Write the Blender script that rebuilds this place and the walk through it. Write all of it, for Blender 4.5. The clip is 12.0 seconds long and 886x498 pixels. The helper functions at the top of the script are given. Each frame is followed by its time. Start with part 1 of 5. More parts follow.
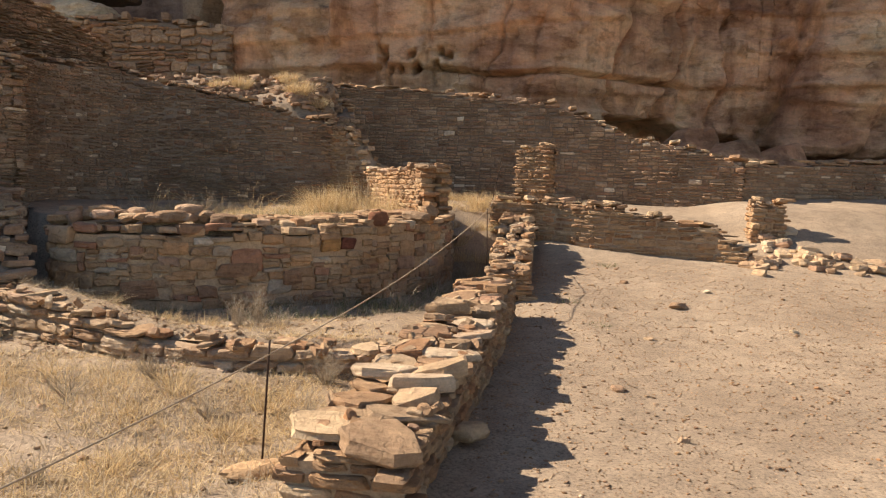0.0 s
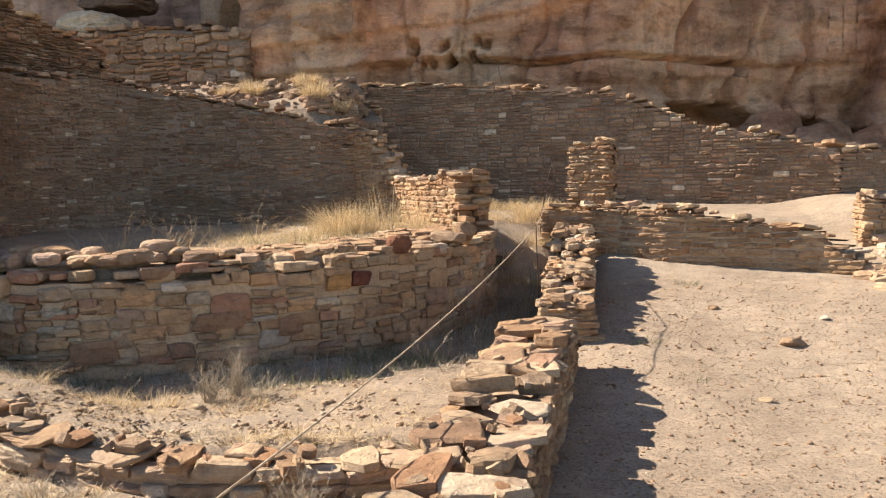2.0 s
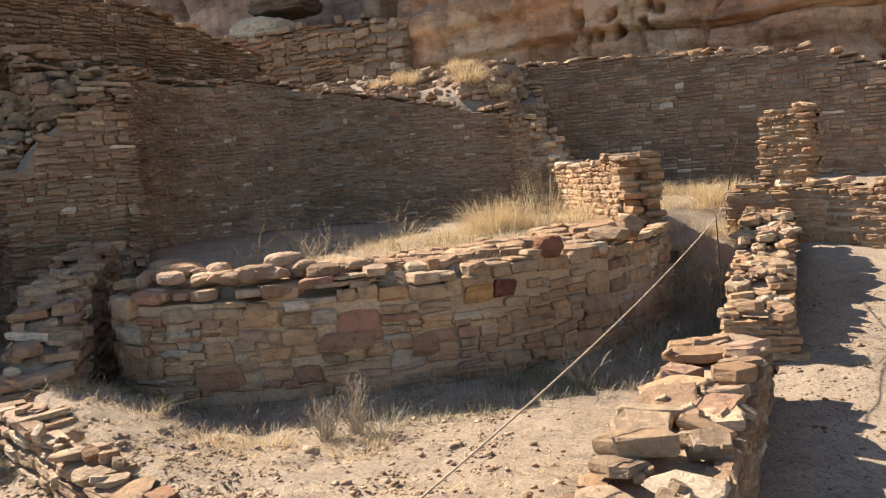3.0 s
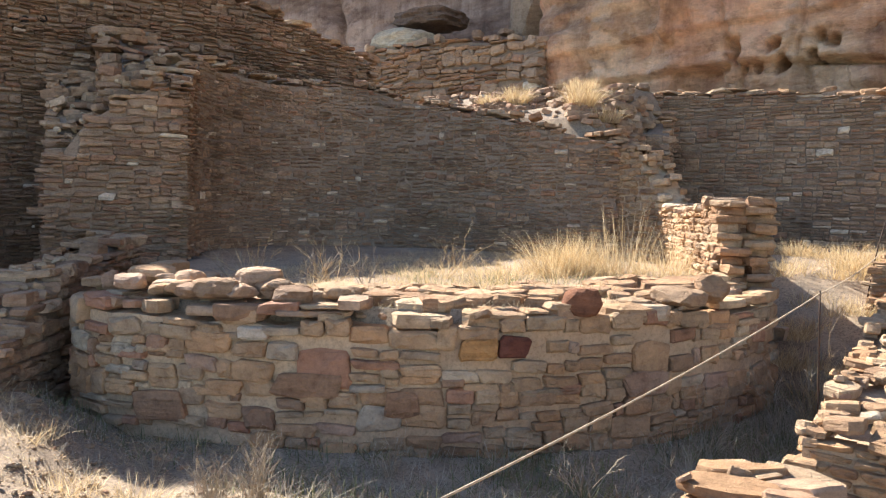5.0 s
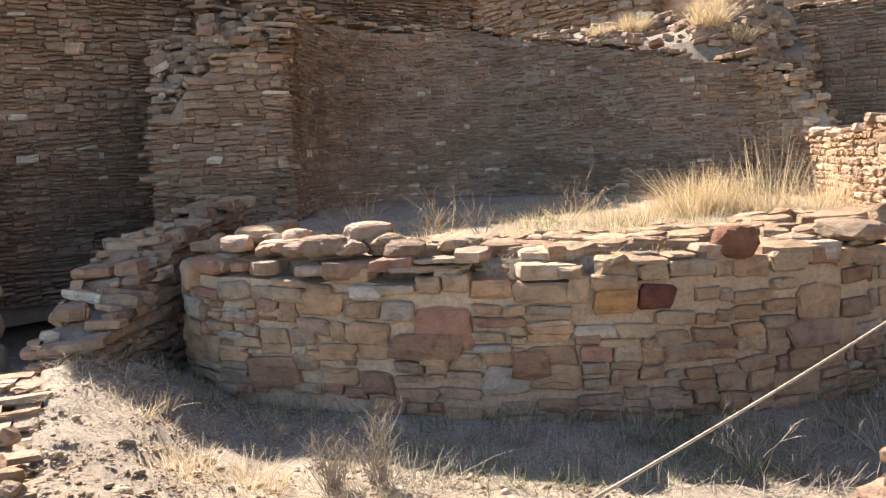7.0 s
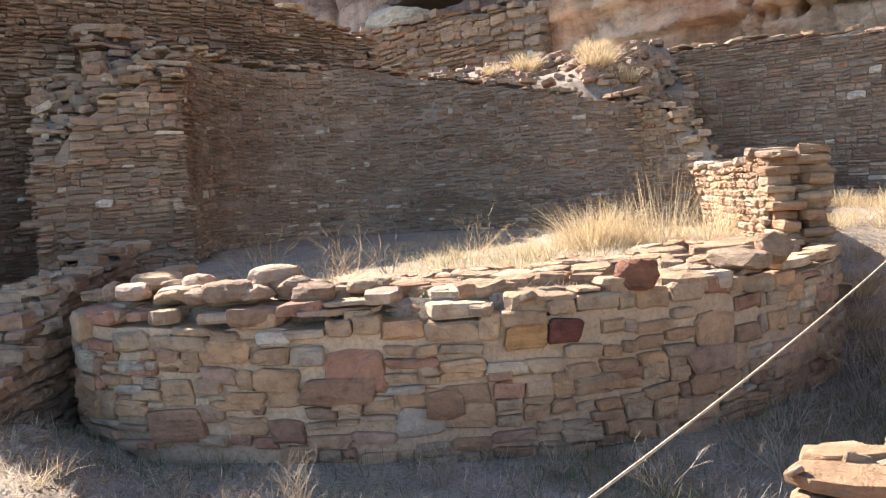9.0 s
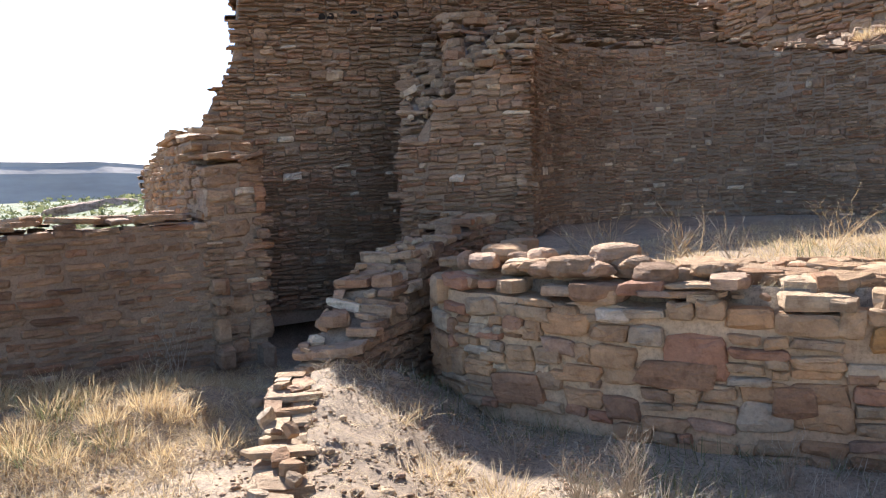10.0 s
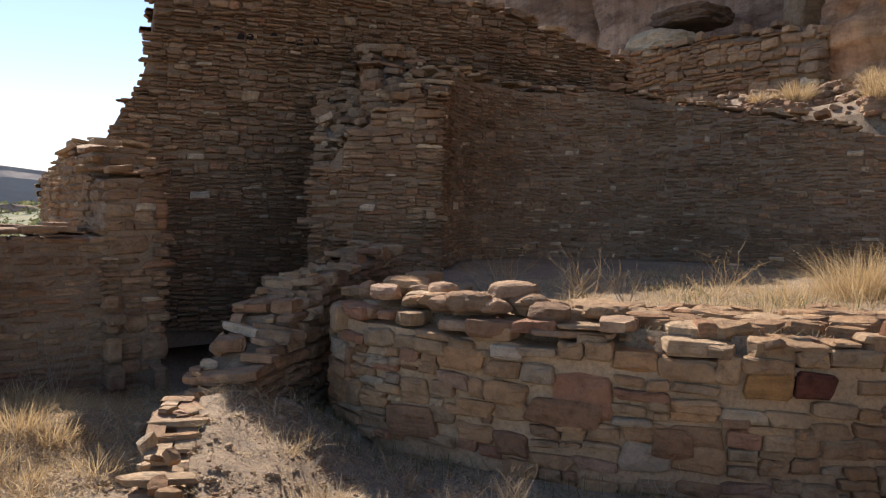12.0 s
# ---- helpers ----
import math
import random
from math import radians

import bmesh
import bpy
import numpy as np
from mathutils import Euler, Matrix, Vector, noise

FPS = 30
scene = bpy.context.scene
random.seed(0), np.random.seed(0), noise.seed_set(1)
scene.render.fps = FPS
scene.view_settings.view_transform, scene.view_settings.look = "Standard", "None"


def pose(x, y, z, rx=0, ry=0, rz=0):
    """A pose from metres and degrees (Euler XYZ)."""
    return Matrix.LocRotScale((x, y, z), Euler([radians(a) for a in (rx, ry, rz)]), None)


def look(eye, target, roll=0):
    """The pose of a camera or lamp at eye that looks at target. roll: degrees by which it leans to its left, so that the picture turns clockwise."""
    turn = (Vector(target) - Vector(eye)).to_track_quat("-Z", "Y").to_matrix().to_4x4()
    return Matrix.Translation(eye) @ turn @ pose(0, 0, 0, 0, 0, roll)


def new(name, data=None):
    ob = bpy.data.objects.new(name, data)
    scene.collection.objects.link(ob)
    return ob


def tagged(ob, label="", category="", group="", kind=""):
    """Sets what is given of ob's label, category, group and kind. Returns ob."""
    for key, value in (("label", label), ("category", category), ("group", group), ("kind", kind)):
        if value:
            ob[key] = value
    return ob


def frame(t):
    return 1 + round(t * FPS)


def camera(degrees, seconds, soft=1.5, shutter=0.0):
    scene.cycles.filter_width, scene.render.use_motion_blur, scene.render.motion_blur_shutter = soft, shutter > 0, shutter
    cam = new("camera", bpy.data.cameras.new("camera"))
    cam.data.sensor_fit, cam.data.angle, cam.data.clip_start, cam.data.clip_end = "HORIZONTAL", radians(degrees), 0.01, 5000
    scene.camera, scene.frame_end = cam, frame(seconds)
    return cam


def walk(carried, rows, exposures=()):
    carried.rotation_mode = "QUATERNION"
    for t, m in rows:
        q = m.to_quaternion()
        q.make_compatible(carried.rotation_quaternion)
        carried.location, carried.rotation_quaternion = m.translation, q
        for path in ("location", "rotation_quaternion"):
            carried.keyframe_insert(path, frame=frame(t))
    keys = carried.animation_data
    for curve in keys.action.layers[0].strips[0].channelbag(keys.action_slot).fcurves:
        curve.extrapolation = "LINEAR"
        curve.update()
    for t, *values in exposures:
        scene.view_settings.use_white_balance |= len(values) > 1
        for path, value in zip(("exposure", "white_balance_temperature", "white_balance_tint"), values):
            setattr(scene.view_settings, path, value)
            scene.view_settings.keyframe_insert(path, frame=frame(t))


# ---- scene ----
cam = camera(59.6, 12.0, 1.2)
PATH = [
    (0, (-0.369, -2.901, 1.599), (-0.419, -0.91, 1.42), 1.5),
    (0.5, (-0.362, -2.544, 1.715), (-0.285, -0.55, 1.57), 1.7),
    (1, (-0.333, -1.885, 1.71), (-0.537, 0.104, 1.651), -0.5),
    (1.5, (-0.409, -1.324, 1.711), (-0.775, 0.642, 1.665), 0.3),
    (2, (-0.27, -0.828, 1.721), (-0.457, 1.155, 1.543), -1.4),
    (2.5, (-0.188, -0.348, 1.781), (-0.745, 1.563, 1.588), -4.2),
    (2.7, (-0.163, -0.119, 1.808), (-0.79, 1.771, 1.62), -5.0),
    (4.3, (0.238, 1.652, 1.721), (-0.494, 3.5, 1.5), -3.1),
    (4.5, (0.32, 1.743, 1.716), (-0.486, 3.562, 1.515), -3.7),
    (5, (0.428, 1.962, 1.708), (-0.602, 3.672, 1.597), 1.4),
    (5.5, (0.304, 2.106, 1.715), (-0.76, 3.799, 1.68), 1.3),
    (6, (0.101, 2.278, 1.693), (-0.918, 3.998, 1.622), 0.6),
    (6.2, (0.112, 2.321, 1.672), (-0.914, 4.03, 1.514), 0.9),
    (6.5, (0.053, 2.292, 1.644), (-1.102, 3.903, 1.378), 0.6),
    (7, (0.082, 2.371, 1.627), (-1.179, 3.906, 1.397), -2.4),
    (7.5, (0.1, 2.402, 1.647), (-1.053, 4.031, 1.504), -2.1),
    (7.7, (0.087, 2.426, 1.656), (-0.935, 4.138, 1.5), -4.3),
    (9.3, (0.011, 2.295, 1.663), (-1.062, 3.976, 1.51), -2.6),
    (9.5, (0.029, 2.239, 1.68), (-1.274, 3.746, 1.5), -2.9),
    (10, (-0.025, 2.23, 1.677), (-1.668, 3.358, 1.506), -2.3),
    (10.5, (-0.053, 2.237, 1.711), (-1.78, 3.245, 1.696), -2.4),
    (11, (-0.029, 2.231, 1.721), (-1.705, 3.305, 1.912), -0.2),
    (11.5, (0.011, 2.264, 1.708), (-1.571, 3.487, 1.659), 1.2),
    (12, (0.053, 2.274, 1.694), (-1.458, 3.58, 1.597), 1.3),
]

# exposure of the walk: the picture darkens when the sky comes into view
walk(cam, [(t, look(e, a, r)) for t, e, a, r in PATH],
     [(0.0, 1.05, 7250, 16), (1.5, 1.4, 6700, 13), (2.5, 1.4, 6550, 13), (4.5, 1.65, 6250, 12), (5.5, 2.05, 6000, 11), (6.5, 1.8, 6050, 12), (7.5, 2.1, 5950, 12),
      (9.5, 2.1, 5800, 13), (10.0, 1.75, 5800, 14), (10.5, 1.0, 6000, 18), (11.0, 0.12, 6500, 18), (11.5, 0.45, 6750, 19), (12.0, 0.82, 6500, 17)])

# ---- light ----
SUN_AZ, SUN_EL = radians(73.5), radians(37)      # azimuth counted from +y towards -x
world = bpy.data.worlds.new("desert_sky")
scene.world = world
world.use_nodes = True
wn = world.node_tree.nodes
sky = wn.new("ShaderNodeTexSky")
sky.sky_type = "NISHITA"
sky.sun_disc = False
sky.sun_elevation, sky.sun_rotation = SUN_EL, 2 * math.pi - SUN_AZ
sky.altitude, sky.dust_density, sky.ozone_density = 1900, 0.35, 1.0
wn["Background"].inputs["Strength"].default_value = 0.098
world.node_tree.links.new(sky.outputs[0], wn["Background"].inputs["Color"])
sun = new("sun", bpy.data.lights.new("sun", "SUN"))
sun.data.energy, sun.data.angle, sun.data.color = 5.0, radians(0.55), (1.0, 0.93, 0.82)
SUN_DIR = Vector((-math.sin(SUN_AZ) * math.cos(SUN_EL), math.cos(SUN_AZ) * math.cos(SUN_EL), math.sin(SUN_EL)))
sun.matrix_world = look(SUN_DIR * 60, (0, 0, 0))


# ---- materials ----
def material(name, roughness=0.9):
    m = bpy.data.materials.new(name)
    m.use_nodes = True
    nt = m.node_tree
    b = nt.nodes["Principled BSDF"]
    b.inputs["Roughness"].default_value = roughness
    b.inputs["Specular IOR Level"].default_value = 0.25
    return m, nt, b


def ramp(nt, fac, stops, constant=False):
    r = nt.nodes.new("ShaderNodeValToRGB")
    r.color_ramp.interpolation = "CONSTANT" if constant else "LINEAR"
    while len(r.color_ramp.elements) < len(stops):
        r.color_ramp.elements.new(0.5)
    for e, (p, c) in zip(r.color_ramp.elements, stops):
        e.position, e.color = p, (*c, 1)
    nt.links.new(fac, r.inputs["Fac"])
    return r.outputs["Color"]


def noise_tex(nt, scale, detail=5, rough=0.6, vec=None, dim="3D"):
    n = nt.nodes.new("ShaderNodeTexNoise")
    n.noise_dimensions = dim
    n.inputs["Scale"].default_value, n.inputs["Detail"].default_value, n.inputs["Roughness"].default_value = scale, detail, rough
    if vec is not None:
        nt.links.new(vec, n.inputs["Vector"])
    return n.outputs["Fac"]


def mix(nt, a, b, fac, mode="MIX"):
    n = nt.nodes.new("ShaderNodeMix")
    n.data_type, n.blend_type = "RGBA", mode
    n.clamp_factor = True
    for sock, v in ((n.inputs[0], fac), (n.inputs[6], a), (n.inputs[7], b)):
        if isinstance(v, bpy.types.NodeSocket):
            nt.links.new(v, sock)
        else:
            sock.default_value = (*v, 1) if isinstance(v, tuple) else v
    return n.outputs[2]


def bump(nt, b, height, strength, distance):
    n = nt.nodes.new("ShaderNodeBump")
    n.inputs["Strength"].default_value, n.inputs["Distance"].default_value = strength, distance
    nt.links.new(height, n.inputs["Height"])
    nt.links.new(n.outputs["Normal"], b.inputs["Normal"])


def world_pos(nt, scale=(1, 1, 1)):
    g = nt.nodes.new("ShaderNodeNewGeometry")
    mp = nt.nodes.new("ShaderNodeMapping")
    mp.inputs["Scale"].default_value = scale
    nt.links.new(g.outputs["Position"], mp.inputs["Vector"])
    return mp.outputs["Vector"]


def stone_material(name, stops, islands, bedding=9.0, rough=1.0, beds_mix=0.55):
    """Sandstone masonry: one tone per stone, bedding lines, stains and grain."""
    m, nt, b = material(name, 0.92)
    if islands:
        rnd = nt.nodes.new("ShaderNodeNewGeometry").outputs["Random Per Island"]
    else:
        rnd = nt.nodes.new("ShaderNodeObjectInfo").outputs["Random"]
    tone = ramp(nt, rnd, stops)
    pos = world_pos(nt)
    beds = noise_tex(nt, bedding, 4, 0.6, world_pos(nt, (0.35, 0.35, 3.0)))
    stain = noise_tex(nt, 2.3, 5, 0.65, pos)
    grain = noise_tex(nt, 70, 4, 0.7, pos)
    c = mix(nt, tone, ramp(nt, beds, [(0.3, (0.62, 0.60, 0.58)), (0.7, (1.15, 1.1, 1.05))]), beds_mix, "MULTIPLY")
    c = mix(nt, c, ramp(nt, stain, [(0.32, (0.6, 0.52, 0.46)), (0.6, (1.08, 1.06, 1.02))]), 0.5, "MULTIPLY")
    patch = noise_tex(nt, 0.75, 4, 0.6, pos)
    c = mix(nt, c, ramp(nt, patch, [(0.34, (0.72, 0.66, 0.62)), (0.62, (1.26, 1.2, 1.13))]), 0.6, "MULTIPLY")
    blotch = noise_tex(nt, 11, 5, 0.7, pos)
    c = mix(nt, c, ramp(nt, blotch, [(0.33, (0.62, 0.55, 0.5)), (0.48, (1.05, 1.04, 1.03)), (0.68, (1.4, 1.36, 1.28))]), 0.6, "MULTIPLY")
    c = mix(nt, c, ramp(nt, grain, [(0.3, (0.7, 0.7, 0.7)), (0.7, (1.2, 1.2, 1.2))]), 0.45, "MULTIPLY")
    nt.links.new(c, b.inputs["Base Color"])
    h = mix(nt, noise_tex(nt, 13, 8, 0.72, pos), beds, 0.35 * beds_mix / 0.55)
    bump(nt, b, h, 1.0, 0.075 * rough)
    return m


def earth_material(name, dark, light, grit=60, pale=None, strength=0.6, stain_scale=0.7):
    m, nt, b = material(name, 0.97)
    pos = world_pos(nt)
    c = ramp(nt, noise_tex(nt, stain_scale, 6, 0.62, pos), [(0.3, dark), (0.68, light)])
    c = mix(nt, c, ramp(nt, noise_tex(nt, grit, 5, 0.75, pos), [(0.32, (0.55, 0.54, 0.52)), (0.5, (1, 1, 1)), (0.72, (1.3, 1.28, 1.24))]), 0.75, "MULTIPLY")
    c = mix(nt, c, ramp(nt, noise_tex(nt, 9, 4, 0.6, pos), [(0.35, (0.78, 0.75, 0.72)), (0.65, (1.1, 1.08, 1.05))]), 0.6, "MULTIPLY")
    nt.links.new(c, b.inputs["Base Color"])
    bump(nt, b, mix(nt, noise_tex(nt, grit * 0.7, 5, 0.75, pos), noise_tex(nt, 7, 5, 0.6, pos), 0.5), strength, 0.03)
    return m


def blade_material(name, stops):
    m, nt, b = material(name, 0.75)
    rnd = nt.nodes.new("ShaderNodeNewGeometry").outputs["Random Per Island"]
    c = mix(nt, ramp(nt, rnd, stops), ramp(nt, noise_tex(nt, 6, 3, 0.6, world_pos(nt)), [(0.3, (0.7, 0.68, 0.62)), (0.7, (1.12, 1.1, 1.0))]), 0.6, "MULTIPLY")
    nt.links.new(c, b.inputs["Base Color"])
    tr = nt.nodes.new("ShaderNodeBsdfTranslucent")
    nt.links.new(c, tr.inputs["Color"])
    ms = nt.nodes.new("ShaderNodeMixShader")
    ms.inputs[0].default_value = 0.35
    nt.links.new(b.outputs[0], ms.inputs[1])
    nt.links.new(tr.outputs[0], ms.inputs[2])
    nt.links.new(ms.outputs[0], nt.nodes["Material Output"].inputs["Surface"])
    return m


WARM = [(0.0, (0.30, 0.18, 0.10)), (0.12, (0.44, 0.29, 0.165)), (0.35, (0.36, 0.24, 0.145)), (0.55, (0.49, 0.345, 0.205)),
        (0.72, (0.34, 0.255, 0.17)), (0.84, (0.43, 0.25, 0.135)), (0.9, (0.29, 0.19, 0.12)), (0.97, (0.60, 0.47, 0.31))]
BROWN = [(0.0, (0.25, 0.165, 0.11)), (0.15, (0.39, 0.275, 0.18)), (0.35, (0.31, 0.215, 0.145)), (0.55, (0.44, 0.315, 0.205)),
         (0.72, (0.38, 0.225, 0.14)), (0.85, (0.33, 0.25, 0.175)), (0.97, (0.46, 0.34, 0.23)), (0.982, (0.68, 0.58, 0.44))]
CAP = [(0.0, (0.36, 0.24, 0.15)), (0.3, (0.48, 0.36, 0.235)), (0.6, (0.55, 0.43, 0.29)), (0.8, (0.42, 0.27, 0.18)), (0.95, (0.62, 0.52, 0.38))]
PALETTES = {k: (stone_material(k + "_sandstone", v, False), stone_material(k + "_sandstone_rubble", v, True))
            for k, v in (("tan", WARM), ("brown", BROWN), ("pale", CAP))}
BLOCKS = [(0.0, (0.30, 0.185, 0.105)), (0.12, (0.43, 0.30, 0.18)), (0.24, (0.37, 0.23, 0.13)), (0.36, (0.46, 0.335, 0.21)), (0.46, (0.33, 0.245, 0.16)),
          (0.58, (0.47, 0.29, 0.155)), (0.7, (0.39, 0.295, 0.19)), (0.8, (0.29, 0.19, 0.12)), (0.88, (0.37, 0.20, 0.125)), (0.94, (0.40, 0.335, 0.25)), (1.0, (0.50, 0.39, 0.26))]
PALETTES["block"] = (stone_material("block_sandstone", BLOCKS, False, 9.0, 0.55, 0.25), stone_material("block_sandstone_rubble", BLOCKS, True, 9.0, 0.55, 0.25))
MORTAR_PALE = earth_material("pale_mud_mortar", (0.36, 0.245, 0.15), (0.50, 0.365, 0.23), 38)
MORTAR = earth_material("mud_mortar", (0.34, 0.235, 0.15), (0.47, 0.345, 0.22), 45)
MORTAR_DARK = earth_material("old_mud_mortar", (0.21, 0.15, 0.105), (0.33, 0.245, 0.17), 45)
RED_STONE = stone_material("red_sandstone", [(0, (0.17, 0.065, 0.045)), (1, (0.19, 0.075, 0.05))], False)
ORANGE_STONE = stone_material("orange_sandstone", [(0, (0.46, 0.27, 0.11)), (1, (0.50, 0.29, 0.12))], False)
WHITE_STONE = stone_material("white_sandstone", [(0, (0.66, 0.58, 0.46)), (1, (0.72, 0.64, 0.52))], False)
STRAW = blade_material("dry_straw", [(0, (0.44, 0.31, 0.16)), (0.5, (0.60, 0.45, 0.25)), (1, (0.72, 0.58, 0.38))])
TWIG = blade_material("dead_twig", [(0, (0.30, 0.24, 0.18)), (0.6, (0.46, 0.39, 0.30)), (1, (0.56, 0.48, 0.37))])
GREEN = blade_material("sage_leaf", [(0, (0.10, 0.11, 0.05)), (0.6, (0.19, 0.20, 0.09)), (1, (0.30, 0.28, 0.14))])


def ground_material():
    """Sandy earth, gravelly in the open court, with a pale distant plain of scrub."""
    m, nt, b = material("sandy_ground", 0.97)
    pos = world_pos(nt)
    c = ramp(nt, noise_tex(nt, 0.55, 6, 0.62, pos), [(0.3, (0.26, 0.195, 0.135)), (0.7, (0.39, 0.305, 0.215))])
    grit = noise_tex(nt, 42, 6, 0.8, pos)
    c = mix(nt, c, ramp(nt, grit, [(0.34, (0.3, 0.28, 0.26)), (0.47, (0.92, 0.92, 0.92)), (0.7, (1.5, 1.47, 1.42))]), 0.85, "MULTIPLY")
    c = mix(nt, c, ramp(nt, noise_tex(nt, 5, 5, 0.65, pos), [(0.36, (0.72, 0.70, 0.68)), (0.64, (1.12, 1.1, 1.06))]), 0.65, "MULTIPLY")
    # scrub beyond the ruin
    far = nt.nodes.new("ShaderNodeVectorMath")
    far.operation = "LENGTH"
    nt.links.new(pos, far.inputs[0])
    mr = nt.nodes.new("ShaderNodeMapRange")
    mr.inputs["From Min"].default_value, mr.inputs["From Max"].default_value = 22, 60
    nt.links.new(far.outputs["Value"], mr.inputs["Value"])
    scrub = ramp(nt, noise_tex(nt, 0.09, 7, 0.7, pos), [(0.38, (0.27, 0.24, 0.14)), (0.5, (0.17, 0.18, 0.09)), (0.62, (0.09, 0.11, 0.05))])
    c = mix(nt, c, scrub, mr.outputs["Result"])
    nt.links.new(c, b.inputs["Base Color"])
    bump(nt, b, mix(nt, grit, noise_tex(nt, 7, 6, 0.65, pos), 0.5), 0.65, 0.035)
    return m


GROUND = ground_material()


def cliff_material():
    m, nt, b = material("sandstone_cliff", 0.93)
    pos = world_pos(nt)
    band = noise_tex(nt, 0.5, 7, 0.6, world_pos(nt, (0.22, 0.22, 1.0)))
    blot = noise_tex(nt, 0.42, 6, 0.62, pos)
    c = ramp(nt, blot, [(0.3, (0.50, 0.25, 0.145)), (0.44, (0.68, 0.39, 0.235)), (0.56, (0.72, 0.47, 0.29)), (0.68, (0.68, 0.51, 0.33)), (0.8, (0.52, 0.40, 0.28))])
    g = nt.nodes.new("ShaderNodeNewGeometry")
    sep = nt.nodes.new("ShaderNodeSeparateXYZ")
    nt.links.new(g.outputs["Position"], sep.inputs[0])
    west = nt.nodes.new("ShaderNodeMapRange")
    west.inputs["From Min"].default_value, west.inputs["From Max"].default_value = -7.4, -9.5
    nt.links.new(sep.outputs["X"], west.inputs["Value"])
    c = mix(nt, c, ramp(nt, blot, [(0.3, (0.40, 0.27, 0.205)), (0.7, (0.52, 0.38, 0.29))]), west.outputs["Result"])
    c = mix(nt, c, ramp(nt, band, [(0.37, (0.50, 0.40, 0.33)), (0.5, (1.0, 0.96, 0.92)), (0.68, (1.2, 1.15, 1.05))]), 0.75, "MULTIPLY")
    streak = noise_tex(nt, 1.0, 5, 0.65, world_pos(nt, (1.5, 1.5, 0.12)))
    c = mix(nt, c, ramp(nt, streak, [(0.36, (0.45, 0.38, 0.34)), (0.52, (1, 1, 1))]), 0.6, "MULTIPLY")
    c = mix(nt, c, ramp(nt, noise_tex(nt, 14, 6, 0.7, pos), [(0.3, (0.72, 0.7, 0.68)), (0.7, (1.15, 1.14, 1.12))]), 0.6, "MULTIPLY")
    spots = noise_tex(nt, 3.2, 7, 0.7, world_pos(nt, (0.7, 0.7, 1.2)))
    c = mix(nt, c, ramp(nt, spots, [(0.36, (0.5, 0.45, 0.42)), (0.47, (1, 1, 1)), (0.66, (1.2, 1.17, 1.12))]), 0.65, "MULTIPLY")
    # dark desert varnish in broad ragged bands
    varnish = noise_tex(nt, 0.75, 7, 0.66, world_pos(nt, (0.5, 0.5, 1.3)))
    c = mix(nt, c, ramp(nt, varnish, [(0.40, (0.36, 0.29, 0.25)), (0.5, (0.9, 0.88, 0.86)), (0.62, (1.15, 1.12, 1.08))]), 0.65, "MULTIPLY")
    # broken cracks between the blocks of rock
    warp = nt.nodes.new("ShaderNodeTexNoise")
    warp.inputs["Scale"].default_value, warp.inputs["Detail"].default_value = 0.9, 5
    nt.links.new(pos, warp.inputs["Vector"])
    shifted = nt.nodes.new("ShaderNodeVectorMath")
    shifted.operation = "ADD"
    nt.links.new(world_pos(nt, (0.5, 0.5, 0.75)), shifted.inputs[0])
    nt.links.new(warp.outputs["Color"], shifted.inputs[1])
    vor = nt.nodes.new("ShaderNodeTexVoronoi")
    vor.feature = "DISTANCE_TO_EDGE"
    vor.inputs["Scale"].default_value = 0.75
    nt.links.new(shifted.outputs[0], vor.inputs["Vector"])
    crack = ramp(nt, vor.outputs["Distance"], [(0.0, (0, 0, 0)), (0.022, (1, 1, 1))])
    broken = ramp(nt, noise_tex(nt, 0.8, 4, 0.6, pos), [(0.47, (1, 1, 1)), (0.56, (0, 0, 0))])
    crack = mix(nt, crack, broken, 1.0, "LIGHTEN")
    # crack lines tinted darker: held dirt plus recess shade painted into the colour
    c = mix(nt, c, mix(nt, (0.45, 0.38, 0.34), (1, 1, 1), crack), 0.15, "MULTIPLY")
    nt.links.new(c, b.inputs["Base Color"])
    h = mix(nt, noise_tex(nt, 2.2, 8, 0.7, world_pos(nt, (0.7, 0.7, 1.4))), noise_tex(nt, 0.9, 6, 0.6, world_pos(nt, (0.25, 0.25, 3))), 0.4)
    h = mix(nt, h, crack, 0.1)
    bump(nt, b, h, 1.0, 0.34)
    return m


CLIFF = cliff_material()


# ---- mesh helpers ----
def part(name, bm, mat, parent=None, label="", smooth=False):
    me = bpy.data.meshes.new(name)
    bm.to_mesh(me)
    bm.free()
    me.materials.append(mat)
    if smooth:
        me.polygons.foreach_set("use_smooth", [True] * len(me.polygons))
    ob = new(name, me)
    ob.parent = parent
    if label:
        ob["label"] = label
    return ob


def raw_mesh(name, verts, faces, mat, parent=None, smooth=False):
    me = bpy.data.meshes.new(name)
    me.from_pydata(verts, [], faces)
    me.update()
    me.materials.append(mat)
    if smooth:
        me.polygons.foreach_set("use_smooth", [True] * len(me.polygons))
    ob = new(name, me)
    ob.parent = parent
    return ob


def smoothstep(a, b, v):
    u = min(1.0, max(0.0, (v - a) / (b - a)))
    return u * u * (3 - 2 * u)


def fbm(x, y, z=0.0, octaves=4):
    return noise.fractal(Vector((x, y, z)), 1.0, 2.0, octaves)


def interp(pairs, s):
    if s <= pairs[0][0]:
        return pairs[0][1]
    for (a, u), (b, v) in zip(pairs, pairs[1:]):
        if s <= b:
            return u + (v - u) * (s - a) / (b - a)
    return pairs[-1][1]


